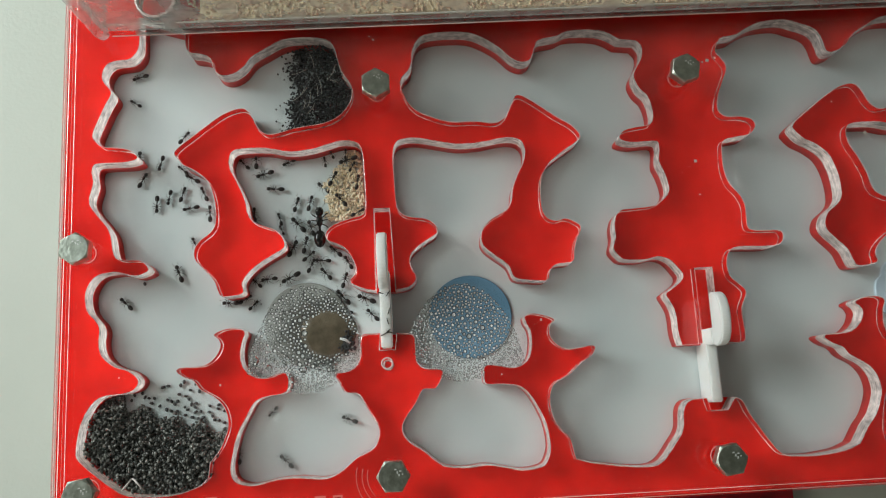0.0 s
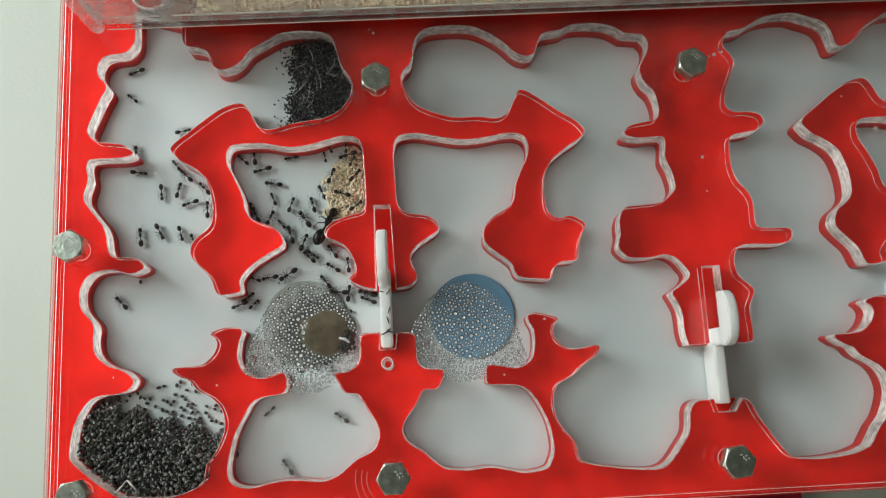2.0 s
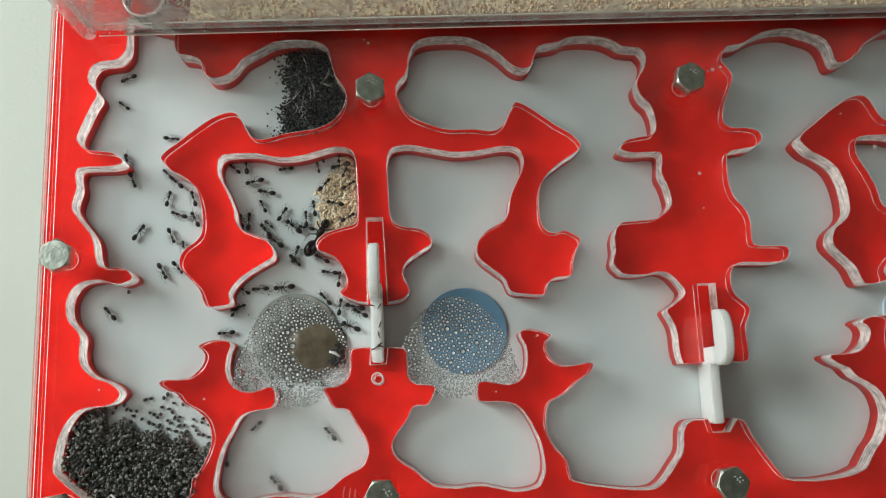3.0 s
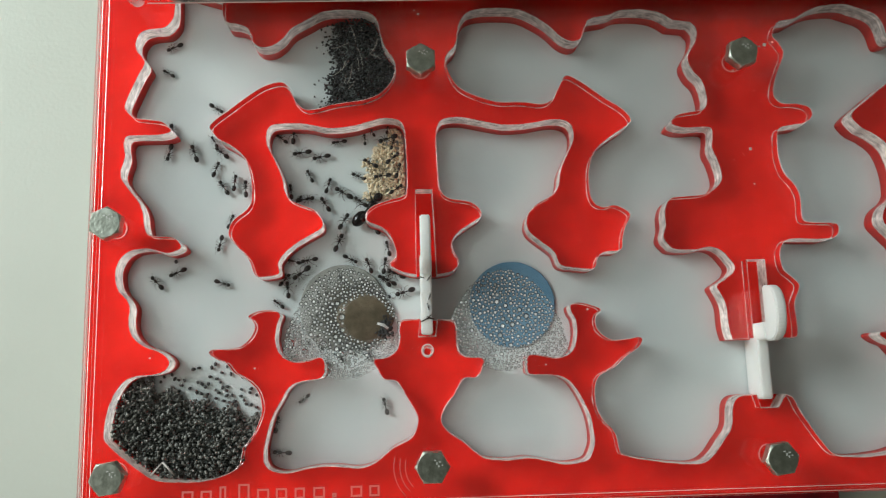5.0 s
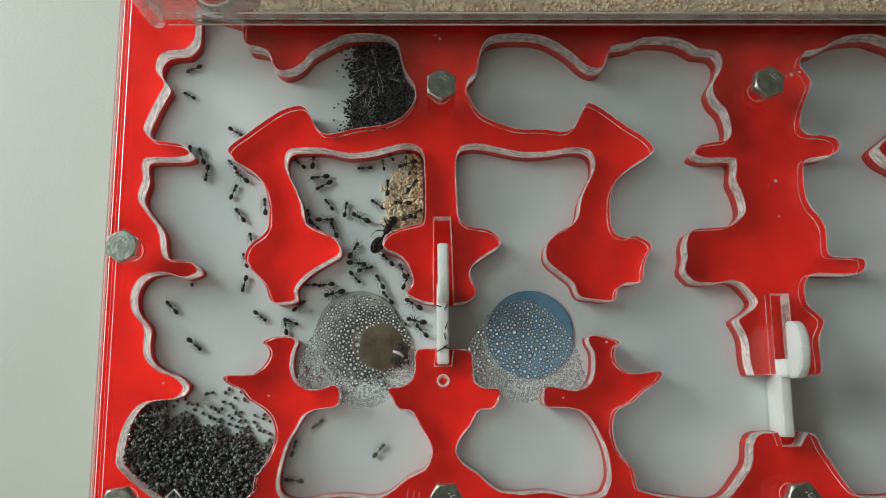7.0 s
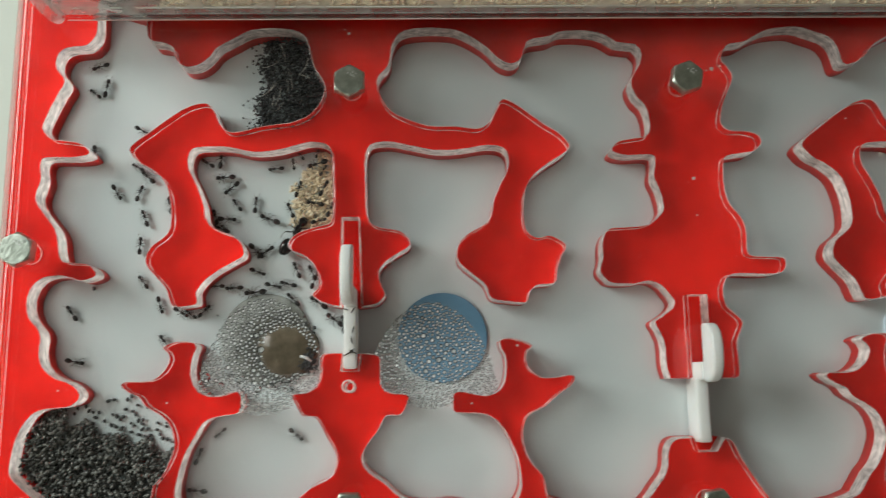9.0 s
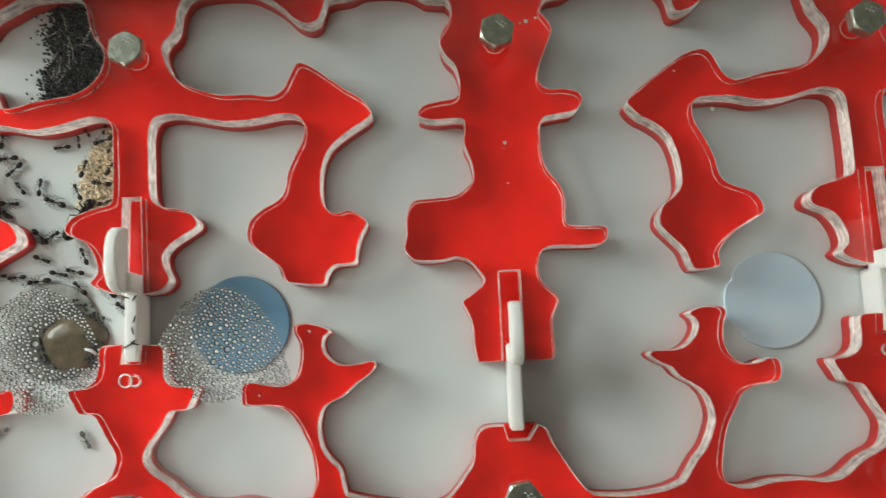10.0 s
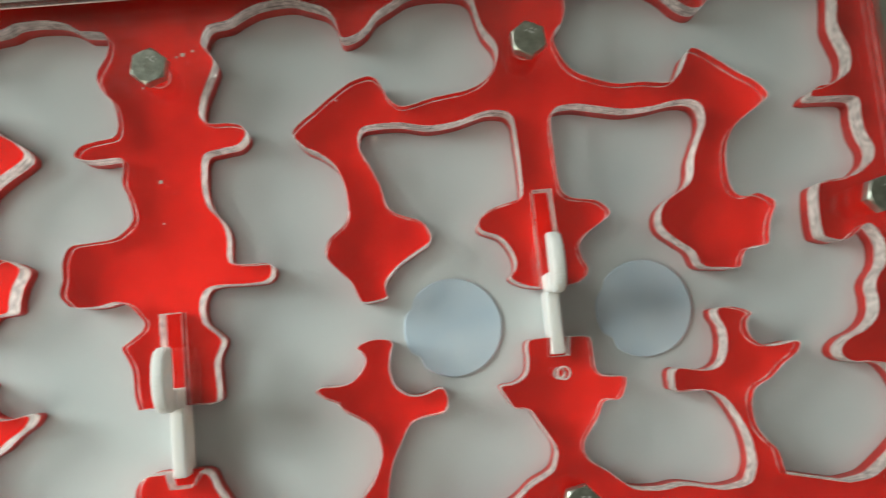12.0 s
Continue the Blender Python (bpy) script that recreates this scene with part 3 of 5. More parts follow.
def varied(m, low, high):
    """Tone that differs from piece to piece of a heap."""
    links, b = m.node_tree.links, m.node_tree.nodes["Principled BSDF"]
    piece = add(m, "ShaderNodeNewGeometry")
    ramp = add(m, "ShaderNodeValToRGB")
    ramp.color_ramp.elements[0].color, ramp.color_ramp.elements[1].color = (*low, 1), (*high, 1)
    links.new(piece.outputs["Random Per Island"], ramp.inputs["Fac"])
    links.new(ramp.outputs["Color"], b.inputs["Base Color"])
    return m


SEED_HEAP = varied(material("grey_seeds", rough=0.32), (0.020, 0.021, 0.020), (0.26, 0.26, 0.24))
SEED_HEAP_DARK = varied(material("dark_seeds", rough=0.6), (0.010, 0.010, 0.012), (0.050, 0.050, 0.052))
BROOD = varied(material("brood", rough=0.4), (0.80, 0.66, 0.45), (0.90, 0.79, 0.60))
SAND = varied(material("sand_grains", rough=0.8), (0.55, 0.26, 0.14), (0.96, 0.82, 0.55))
SPARKLE_DUST = varied(material("sparkle_dust_specks", rough=0.7), (0.05, 0.045, 0.04), (0.85, 0.80, 0.74))
SAND_BED = mottled(material("sand_bed", rough=0.9), (0.66, 0.48, 0.28), (0.90, 0.77, 0.52), 160.0, bump=0.8, bump_scale=1500.0)
ANT_BLACK = material("ant_black", (0.012, 0.010, 0.009), 0.28)
QUEEN_BLACK = material("queen_black", (0.006, 0.005, 0.005), 0.12)
LEG_BROWN = material("ant_leg", (0.030, 0.020, 0.014), 0.45)
FIBRE = material("pale_fibre", (0.62, 0.58, 0.52), 0.6)
RED_BRICK = mottled(material("red_brick_plastic", rough=0.25), (0.30, 0.006, 0.014), (0.36, 0.010, 0.018), 60.0)
FROSTED = mottled(material("frosted_edge", rough=0.45), (0.42, 0.35, 0.33), (0.66, 0.60, 0.57), 300.0)
ENGRAVED = material("engraved_acrylic", (0.78, 0.22, 0.19), 0.35)
PINK_EDGE = material("drilled_edge", (0.80, 0.42, 0.38), 0.35)
PUDDLE = mottled(material("brown_water", rough=0.08), (0.075, 0.060, 0.040), (0.16, 0.13, 0.09), 260.0)


def haze(name, amount, reach=0.0, blur=0.0, white_share=0.22, least=0.4):
    """Fine mist on the underside of the cover: lets most light by, with a soft, patchy white."""
    m = bpy.data.materials.new(name)
    m.use_nodes = True
    nodes, links = m.node_tree.nodes, m.node_tree.links
    nodes.remove(nodes["Principled BSDF"])
    open_way, white = add(m, "ShaderNodeBsdfTransparent"), add(m, "ShaderNodeBsdfDiffuse", Color=(0.90, 0.90, 0.88, 1))
    place, cloud = add(m, "ShaderNodeTexCoord"), add(m, "ShaderNodeTexNoise", Scale=160.0, Detail=4.0)
    spread = add(m, "ShaderNodeMapRange")
    spread.inputs["From Min"].default_value, spread.inputs["From Max"].default_value = 0.3, 0.7
    spread.inputs["To Min"].default_value, spread.inputs["To Max"].default_value = least * amount, amount
    mix = add(m, "ShaderNodeMixShader")
    links.new(place.outputs["Object"], cloud.inputs["Vector"])
    links.new(cloud.outputs["Fac"], spread.inputs["Value"])
    links.new(spread.outputs["Result"], mix.inputs[0])
    if reach:
        far, fade, both = add(m, "ShaderNodeVectorMath"), add(m, "ShaderNodeMapRange"), add(m, "ShaderNodeMath")
        far.operation, both.operation, fade.interpolation_type = "LENGTH", "MULTIPLY", "SMOOTHSTEP"
        fade.inputs["From Min"].default_value, fade.inputs["From Max"].default_value = 0.45 * reach, reach
        fade.inputs["To Min"].default_value, fade.inputs["To Max"].default_value = 1.0, 0.0
        links.new(place.outputs["Object"], far.inputs[0])
        links.new(far.outputs["Value"], fade.inputs["Value"])
        links.new(fade.outputs["Result"], both.inputs[0])
        links.new(spread.outputs["Result"], both.inputs[1])
        links.new(both.outputs[0], mix.inputs[0])
    links.new(open_way.outputs[0], mix.inputs[1])
    links.new(white.outputs[0], mix.inputs[2])
    if blur:
        soft, veil = add(m, "ShaderNodeBsdfRefraction", IOR=1.33, Roughness=blur), add(m, "ShaderNodeMixShader", Fac=white_share)
        links.new(soft.outputs[0], veil.inputs[1])
        links.new(white.outputs[0], veil.inputs[2])
        links.new(veil.outputs[0], mix.inputs[2])
    links.new(mix.outputs[0], nodes["Material Output"].inputs["Surface"])
    return m


CLEAR_WATER = bpy.data.materials.new("clear_water")
CLEAR_WATER.use_nodes = True
CLEAR_WATER.node_tree.nodes.remove(CLEAR_WATER.node_tree.nodes["Principled BSDF"])
CLEAR_WATER.node_tree.links.new(add(CLEAR_WATER, "ShaderNodeBsdfGlass", Roughness=0.0, IOR=1.33).outputs[0], CLEAR_WATER.node_tree.nodes["Material Output"].inputs["Surface"])
MIST = haze("mist", 0.62, 0.0180, 0.22, 0.12, 0.75)
LOW_MIST = haze("low_mist", 0.36, 0.0190, 0.08, 0.34, 0.75)
# white middles and dark rims paint the drops' glints and refraction
DROP_GLINT = varied(material("drop_glint", rough=0.05, Alpha=0.88, Specular_IOR_Level=1.0), (0.46, 0.48, 0.47), (1.0, 1.0, 1.0))
DROP_SHADE = material("drop_shade", (0.03, 0.033, 0.030), 0.2, Alpha=0.80)
# wall haze is set denser so the mostly unseen walls shade the upper chambers
SCUFFED = haze("scuffed_plastic", 0.30)
CLEAR_FRONT = haze("clear_plastic", 0.36)
CLEAR_TUBE = clear_sheet("clear_tube", 1.0)


# ---- heaps ----
def inside(x, y, line):
    odd = False
    for (x0, y0), (x1, y1) in zip(line, line[1:] + line[:1]):
        if (y0 > y) != (y1 > y) and x < x0 + (y - y0) * (x1 - x0) / (y1 - y0):
            odd = not odd
    return odd


def inside_many(x, y, line):
    odd = np.zeros(len(x), bool)
    for (x0, y0), (x1, y1) in zip(line, line[1:] + line[:1]):
        if y0 != y1:
            odd ^= ((y0 > y) != (y1 > y)) & (x < x0 + (y - y0) * (x1 - x0) / (y1 - y0))
    return odd


BALL = bmesh.new()
bmesh.ops.create_icosphere(BALL, subdivisions=1, radius=1.0)
BALL_V = np.array([v.co[:] for v in BALL.verts])
BALL_F = np.array([[v.index for v in f.verts] for f in BALL.faces])
BALL.free()


def grains(name, places, sizes, mat, flat=0.75, smooth=True):
    """Many small rounded grains in one mesh; each is turned and sized by chance."""
    rng = np.random.default_rng(7)
    verts, faces = [], []
    for k, (p, s) in enumerate(zip(places, sizes)):
        m = np.array(Euler(rng.uniform(0, 6.28, 3)).to_matrix())
        verts.append((BALL_V * np.array([1.0, rng.uniform(0.7, 0.95), flat]) * s) @ m.T + np.array(p))
        faces.append(BALL_F + k * len(BALL_V))
    return mesh_of(name, np.concatenate(verts).tolist(), np.concatenate(faces).tolist(), [mat], smooth=smooth)


HOLLOW = chambers(False)


def seed_heaps():
    rng = random.Random(3)
    # lower left chamber: full at the foot, thinning to loose seeds at the top
    places, sizes = [], []
    while len(places) < 2500:
        x, y = rng.uniform(-0.077, -0.040), rng.uniform(-0.003, 0.0235)
        edge = 0.0200 - 0.30 * (x + 0.066) + 0.0012 * math.sin(900 * x) if x > -0.066 else 0.0225
        if x < -0.052:
            edge = max(edge, 0.0165)
        if y > edge or not inside(x, y, HOLLOW):
            continue
        depth = min(1.0, (edge - y) / 0.006)
        places.append((x, y, FLOOR + 0.0006 + rng.random() * 0.0042 * depth))
        sizes.append(rng.uniform(0.00046, 0.00068))
    heap = new("seed_heap", grains("seed_heap", places, sizes, SEED_HEAP, flat=0.55))
    tagged(heap, "heap of small round grey-black seeds in a corner chamber", "seeds", kind="stuff")
    # upper chamber: darker, with husks and fibres
    places, sizes = [], []
    while len(places) < 3200:
        x, y = rng.uniform(-0.028, -0.006), rng.uniform(0.088, 0.114)
        edge = -0.0220 + 0.0010 * math.sin(700 * y) - min(rng.expovariate(1 / 0.0009), 0.005)
        if y < 0.094:
            edge -= 0.0015
        if x < edge or not inside(x, y, HOLLOW):
            continue
        depth = min(1.0, (x - edge) / 0.005)
        places.append((x, y, FLOOR + 0.0005 + rng.random() * 0.0045 * depth))
        sizes.append(rng.uniform(0.00022, 0.00042))
    heap = new("seed_waste_heap", grains("seed_waste_heap", places, sizes, SEED_HEAP_DARK))
    tagged(heap, "dark heap of seed husks and waste in an upper chamber", "seed waste", kind="stuff")
    for k in range(11):
        x, y, a = rng.uniform(-0.021, -0.009), rng.uniform(0.091, 0.110), rng.uniform(0.0, 3.1)
        n = rng.uniform(0.0012, 0.0032)
        line = [(x + n * s * math.cos(a + 0.15 * s), y + n * s * math.sin(a + 0.15 * s), FLOOR + 0.0054) for s in (-1, -0.5, 0, 0.5, 1)]
        fibre = new("fibre", tube(line, [0.00004, 0.00007, 0.00007, 0.00007, 0.00004], 4, FIBRE))
        tagged(fibre, "pale dry plant fibre lying on the seed waste", "fibre", "fibres on the waste")
    # loose seeds
    mesh = grains("seed", [(0, 0, 0)], [0.00062], SEED, flat=0.6)
    loose, scatter = [], np.random.default_rng(41)
    while len(loose) < 46:
        x, y = scatter.uniform(-0.066, -0.041), scatter.uniform(0.010, 0.0245)
        if y < 0.0208 - 0.30 * (x + 0.066) or not inside(x - 0.0008, y, HOLLOW) or not inside(x + 0.0008, y, HOLLOW) or scatter.random() > 1.15 - 55 * (y - 0.012):
            continue
        if any(math.hypot(x - a, y - b) < 0.0009 for a, b in loose):
            continue
        ob = new("seed", mesh)
        ob.matrix_world = pose(x, y, FLOOR + 0.0004, rng.uniform(-20, 20), rng.uniform(-20, 20), rng.uniform(0, 360)) @ Matrix.Scale(rng.uniform(0.85, 1.1), 4)
        tagged(ob, "single grey-black seed lying loose on the white floor", "seed", "loose seeds")
        loose.append((x, y))
    for x, y in ((-61.6, 50.4), (-63.0, 24.3), (-62.0, 24.2), (-51.5, 25.0), (-52.4, 24.2)):
        ob = new("seed", mesh)
        ob.matrix_world = pose(x / 1000, y / 1000, FLOOR + 0.0005, 30, 40, 0)
        tagged(ob, "single grey-black seed lying loose on the white floor", "seed", "loose seeds")


def tube(line, radii, n, mat):
    """A thin round strand along a line."""
    verts, faces = [], []
    for i, (p, r) in enumerate(zip(line, radii)):
        p = Vector(p)
        along = (Vector(line[min(i + 1, len(line) - 1)]) - Vector(line[max(i - 1, 0)])).normalized()
        a = along.orthogonal().normalized()
        b = along.cross(a)
        verts += [p + r * (math.cos(2 * math.pi * k / n) * a + math.sin(2 * math.pi * k / n) * b) for k in range(n)]
    for i in range(len(line) - 1):
        for k in range(n):
            faces.append((i * n + k, i * n + (k + 1) % n, (i + 1) * n + (k + 1) % n, (i + 1) * n + k))
    faces += [tuple(range(n))[::-1], tuple(range((len(line) - 1) * n, len(line) * n))]
    return mesh_of("strand", verts, faces, [mat], smooth=True)


def brood():
    rng = random.Random(5)
    places, sizes = [], []
    while len(places) < 900:
        x, y = rng.uniform(-0.0152, -0.0045), rng.uniform(0.0645, 0.0835)
        left = -0.0148 if y < 0.075 else -0.0148 + 0.9 * (y - 0.075)
        if x < left + 0.001 * math.sin(1500 * y) or not inside(x + 0.0006, y, HOLLOW) or not inside(x, y - 0.0006, HOLLOW):
            continue
        places.append((x, y, FLOOR + 0.0007 + rng.random() * 0.0007))
        sizes.append(rng.uniform(0.00036, 0.00062))
    heap = new("brood_heap", grains("brood_heap", places, sizes, BROOD, flat=0.55))
    tagged(heap, "heap of cream ant eggs and larvae in a chamber corner", "ant brood", kind="stuff")


# ---- condensation ----
def condensation(nest_ob):
    for cx, top, foot, half, skew in ((-0.0195, 0.0465, 0.0235, 0.0150, 0.0), (0.0185, 0.0452, 0.0245, 0.0150, 0.0)):
        chance = np.random.default_rng(11)
        xs, ys = cx + chance.uniform(-half, half, 60000), chance.uniform(foot - 0.003, top, 60000)
        width = half * np.sqrt(np.maximum(0.02, 1 - np.maximum(0.0, (ys - foot) / (top - foot)) ** 1.6))
        tail = 0.0062 * np.sqrt(np.maximum(0.0, 1 - (np.minimum(0.0, ys - foot) / 0.0030) ** 2)) + chance.normal(0, 0.0006, 60000)
        middle = np.exp(-((xs - cx) / 0.008) ** 2 - ((ys - 0.033) / 0.008) ** 2)
        radii = chance.uniform(0.00024, 0.00044, 60000) + 0.00052 * middle * chance.random(60000) ** 1.5
        good = inside_many(xs, ys, HOLLOW) & (abs(xs - cx) < np.where(ys < foot, tail, width))
        if cx < 0:
            good &= (np.hypot(xs + 0.0145, ys - 0.0345) > 0.0055) & (np.hypot(xs + 0.0098, ys - 0.0325) > 0.0030)
        kept = np.zeros((0, 3))
        for drop in np.stack([xs, ys, radii], 1)[good]:
            if len(kept) < 1900 and (np.hypot(*(kept[:, :2] - drop[:2]).T) > 0.98 * (kept[:, 2] + drop[2])).all():
                kept = np.vstack([kept, drop])
        places, sizes = kept[:, :2].tolist(), kept[:, 2].tolist()
        n, rings = 10, (1.0, 0.64, 0.44, 0.22)
        verts, faces, index = [], [], []
        for (x, y), r in zip(places, sizes):
            start = len(verts)
            for k, q in enumerate(rings):
                z = CHAMBER_TOP - 0.00002 - 0.75 * r * math.sqrt(1 - q * q) * (1 if k else 0)
                verts += [(x + q * r * math.cos(2 * math.pi * j / n), y + q * r * math.sin(2 * math.pi * j / n), z) for j in range(n)]
            verts.append((x, y, CHAMBER_TOP - 0.00002 - 0.75 * r))
            # outer ring takes the painted dark rim, the rest the painted glint
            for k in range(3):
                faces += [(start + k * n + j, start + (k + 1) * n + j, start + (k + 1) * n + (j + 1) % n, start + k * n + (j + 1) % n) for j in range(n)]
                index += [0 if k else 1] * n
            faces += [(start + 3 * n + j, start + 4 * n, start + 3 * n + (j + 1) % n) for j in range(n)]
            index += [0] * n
        drops = part("condensation_drops", mesh_of("condensation_drops", verts, faces, [DROP_GLINT, DROP_SHADE], index, smooth=True), None, nest_ob, "fine water drops on the cover's underside, with painted glints and dark rims")
        drops.visible_shadow = False
        if cx < 0:
            for x, y, r in ((-0.0322, 0.0290, 0.0012), (-0.0288, 0.0272, 0.0007), (-0.0245, 0.0285, 0.0010), (-0.0205, 0.0262, 0.0009)):
                cap = lathe([(r, 0), (0.96 * r, -0.12 * r), (0.85 * r, -0.25 * r), (0.6 * r, -0.40 * r), (0.25 * r, -0.48 * r)], 24)
                bmesh.ops.reverse_faces(cap, faces=cap.faces)
                big = part("large_drop", cap, CLEAR_WATER, nest_ob, "large clear water drop under the cover", smooth=True)
                big.matrix_basis, big.visible_shadow = pose(x, y, CHAMBER_TOP - 0.00006), False
        tagged(drops, kind="stuff")
        step = 0.00025
        ticks = np.arange(-0.0195, 0.0195, step)
        gx, gy = (a.ravel() for a in np.meshgrid(ticks, ticks))
        rise = np.clip((gy + 0.0335 - foot) / (top + 0.0006 - foot), 0, 1)
        reach = np.where(gy + 0.0335 < foot, 0.0062 - 0.9 * (foot - gy - 0.0335), half * np.sqrt(np.maximum(0.0, 1 - rise ** 1.6)))
        held = inside_many(gx + cx + step / 2, gy + 0.0335 + step / 2, HOLLOW) & (np.hypot(gx + cx + 0.0145, gy - 0.001) > 0.0052) & (np.hypot(gx + cx + 0.0098, gy + 0.0010) > 0.0030) & (abs(gx) < reach)
        verts, faces = [], []
        for x, y in zip(gx[held], gy[held]):
            k = len(verts)
            verts += [(x, y, 0), (x + step, y, 0), (x + step, y + step, 0), (x, y + step, 0)]
            faces.append((k, k + 1, k + 2, k + 3))
        film = part("mist_film", mesh_of("mist_film", verts, faces, [MIST]), None, nest_ob, "thin mist on the cover's underside")
        film.matrix_basis = pose(cx, 0.0335, CHAMBER_TOP - 0.00001)
        film.visible_shadow = False
        # thinner mist over the chamber below
        gx, gy = (a.ravel() for a in np.meshgrid(np.arange(cx - 0.020, cx + 0.020, 0.0005), np.arange(-0.002, foot - 0.0022, 0.0005)))
        held = inside_many(gx + 0.00025, gy + 0.00025, HOLLOW)
        verts, faces = [], []
        for x, y in zip(gx[held], gy[held]):
            k = len(verts)
            verts += [(x, y, 0), (x + 0.0005, y, 0), (x + 0.0005, y + 0.0005, 0), (x, y + 0.0005, 0)]
            faces.append((k, k + 1, k + 2, k + 3))
        verts = [(x - cx, y - 0.009, z) for x, y, z in verts]
        film = part("mist_film", mesh_of("mist_film", verts, faces, [LOW_MIST]), None, nest_ob, "thin mist on the cover's underside")
        film.matrix_basis, film.visible_shadow = pose(cx, 0.009, CHAMBER_TOP - 0.00001), False


# ---- small things of the nest ----
def fittings(nest_ob):
    for x, y in ((0, 97.5), (80, 98), (160, 98), (-74.5, 58), (0.5, 0.2), (80.5, 0), (-72.5, 0.5)):
        part("bolt_hole", torus(0.0024, 0.00012), PINK_EDGE, nest_ob).matrix_basis = pose(x / 1000, y / 1000, RED_TOP + 0.0002)
    for x in (0.0, 0.160):
        part("vent_hole", torus(0.0013, 0.00020), EDGE_GLINT, nest_ob, "small drilled hole with its rim glint painted pale").matrix_basis = pose(x, 0.0266, COVER_TOP)
        # the hole's bright glint is painted as a pale ring
        part("vent_glint", torus(0.0011, 0.00030), BROKEN_GLINT, nest_ob, "painted glint at the foot of the drilled hole").matrix_basis = pose(x, 0.0264, RED_TOP + 0.0003)
    # engraved writing: plain outlined bars, their light pink painting the glints
    for k, (wide, high) in enumerate(((2.6, 2.4), (2.5, 2.4), (1.5, 3.2), (2.5, 3.6), (2.7, 2.4), (2.5, 2.4), (2.3, 2.4), (2.6, 2.4), (1.0, 1.0), (2.6, 2.4), (2.3, 2.4))):
        x, y = -0.0560 + 0.0042 * k, -0.0058
        w, h, e = wide / 1000, high / 1000, 0.00042
        for a in ((x, x + e, y, y + h), (x + w - e, x + w, y, y + h), (x + 1.02 * e, x + w - 1.02 * e, y + h - e, y + h), (x + 1.02 * e, x + w - 1.02 * e, y, y + e)):
            if a[1] <= a[0]:
                continue
            part("engraved_bar", box(*a, COVER_TOP + 0.00002, COVER_TOP + 0.00008), ENGRAVED, nest_ob)
    for r in (0.0062, 0.0074, 0.0088):
        arc = [(0.0004 + r * math.cos(radians(a)), 0.0003 + r * math.sin(radians(a)), COVER_TOP + 0.00006) for a in range(165, 226, 10)]
        part("engraved_arc", tube(arc, [0.00013] * len(arc), 4, ENGRAVED), None, nest_ob)
    # faint white V: two edges of a clear triangular shard
    for a, b in (((-62.9, 0.4), (-60.4, 3.1)), ((-60.4, 3.1), (-57.6, 0.2))):
        strip = [(a[0] / 1000, a[1] / 1000, COVER_TOP + 0.0001), (b[0] / 1000, b[1] / 1000, COVER_TOP + 0.0001)]
        part("shard_edge", tube(strip, [0.00028, 0.00028], 4, FROSTED), None, nest_ob)
    # flecks on the cover
    mesh = box(-0.0003, 0.0003, -0.0003, 0.0003, 0, 0.00012, 0.00005)
    data = bpy.data.meshes.new("fleck")
    mesh.to_mesh(data)
    mesh.free()
    data.materials.append(FIBRE)
    for k, (x, y, s) in enumerate(((80.6, 73.6, 1.2), (80.8, 64.8, 0.6), (86.6, 100.6, 1.4), (85.3, 100.2, 0.8), (8, 73.9, 0.9), (59.8, 99.8, 1.0), (49, 45, 0.8), (-0.3, 110, 0.9), (-1.3, 111, 0.6),
                                   (125.6, 79.1, 1.5), (78, 94, 0.6), (-40, 23.5, 0.7), (-64, 26.5, 0.6), (10, 54.5, 0.7), (4, 10.5, 0.8), (38, 35.2, 0.8), (27.5, 22.5, 0.6), (88.7, 101.3, 0.9), (118, 88, 0.6), (140, 92, 0.5))):
        ob = part("fleck", data, None, nest_ob)
        ob.matrix_basis = pose(x / 1000, y / 1000, COVER_TOP, 0, 0, 37 * k) @ Matrix.Scale(s, 4)
    # dark scraps on and round the soiled disc
    rng = random.Random(21)
    places = [(-0.0215 + rng.gauss(0, 0.0042), 0.0370 + rng.gauss(0, 0.0040), FLOOR + 0.0006) for k in range(130)]
    for k in range(260):
        a, d = rng.uniform(0.6, 5.2), rng.gauss(0.0074, 0.0013)
        places.append((-0.0150 + d * math.cos(a), 0.0350 + d * math.sin(a), FLOOR + 0.0006))
    scraps = part("dark_scraps", grains("dark_scraps", places, [rng.uniform(0.0002, 0.0007) for k in places], SEED_DARK, flat=0.4), None, nest_ob, "dark scraps on the soiled disc")
    tagged(scraps, kind="stuff")
    places = [(-0.0102 + rng.gauss(0, 0.0008), 0.0325 + rng.gauss(0, 0.0014), FLOOR + 0.0018) for k in range(120)]
    part("dark_blot", grains("dark_blot", places, [rng.uniform(0.0003, 0.0006) for k in places], SEED_DARK, flat=0.5), None, nest_ob, "dark blot of waste beside the pool")
    for k in range(9):
        y, a = rng.uniform(0.0325, 0.0445), rng.uniform(0, 3.1)
        x = rng.uniform(-0.0012, 0.0012)
        line = [(x + 0.0007 * q * math.cos(a), y + 0.0009 * q * math.sin(a), CHAMBER_TOP - 0.0001) for q in (-1, 0, 1)]
        part("smear", tube(line, [0.00012, 0.0002, 0.0001], 4, LEG_BROWN), None, nest_ob)
    # the brown pool on the soiled disc
    pool = lathe([(0.0064, 0), (0.0062, 0.0006), (0.0052, 0.0013), (0.0035, 0.0018), (0.0015, 0.0020)], 40)
    for v in pool.verts:
        v.co.x *= 1.12 + 0.08 * math.sin(3 * math.atan2(v.co.y, v.co.x))
    part("brown_pool", pool, PUDDLE, nest_ob, "pool of brown water on the soiled disc", smooth=True).matrix_basis = pose(-0.0150, 0.0350, FLOOR + 0.0003)
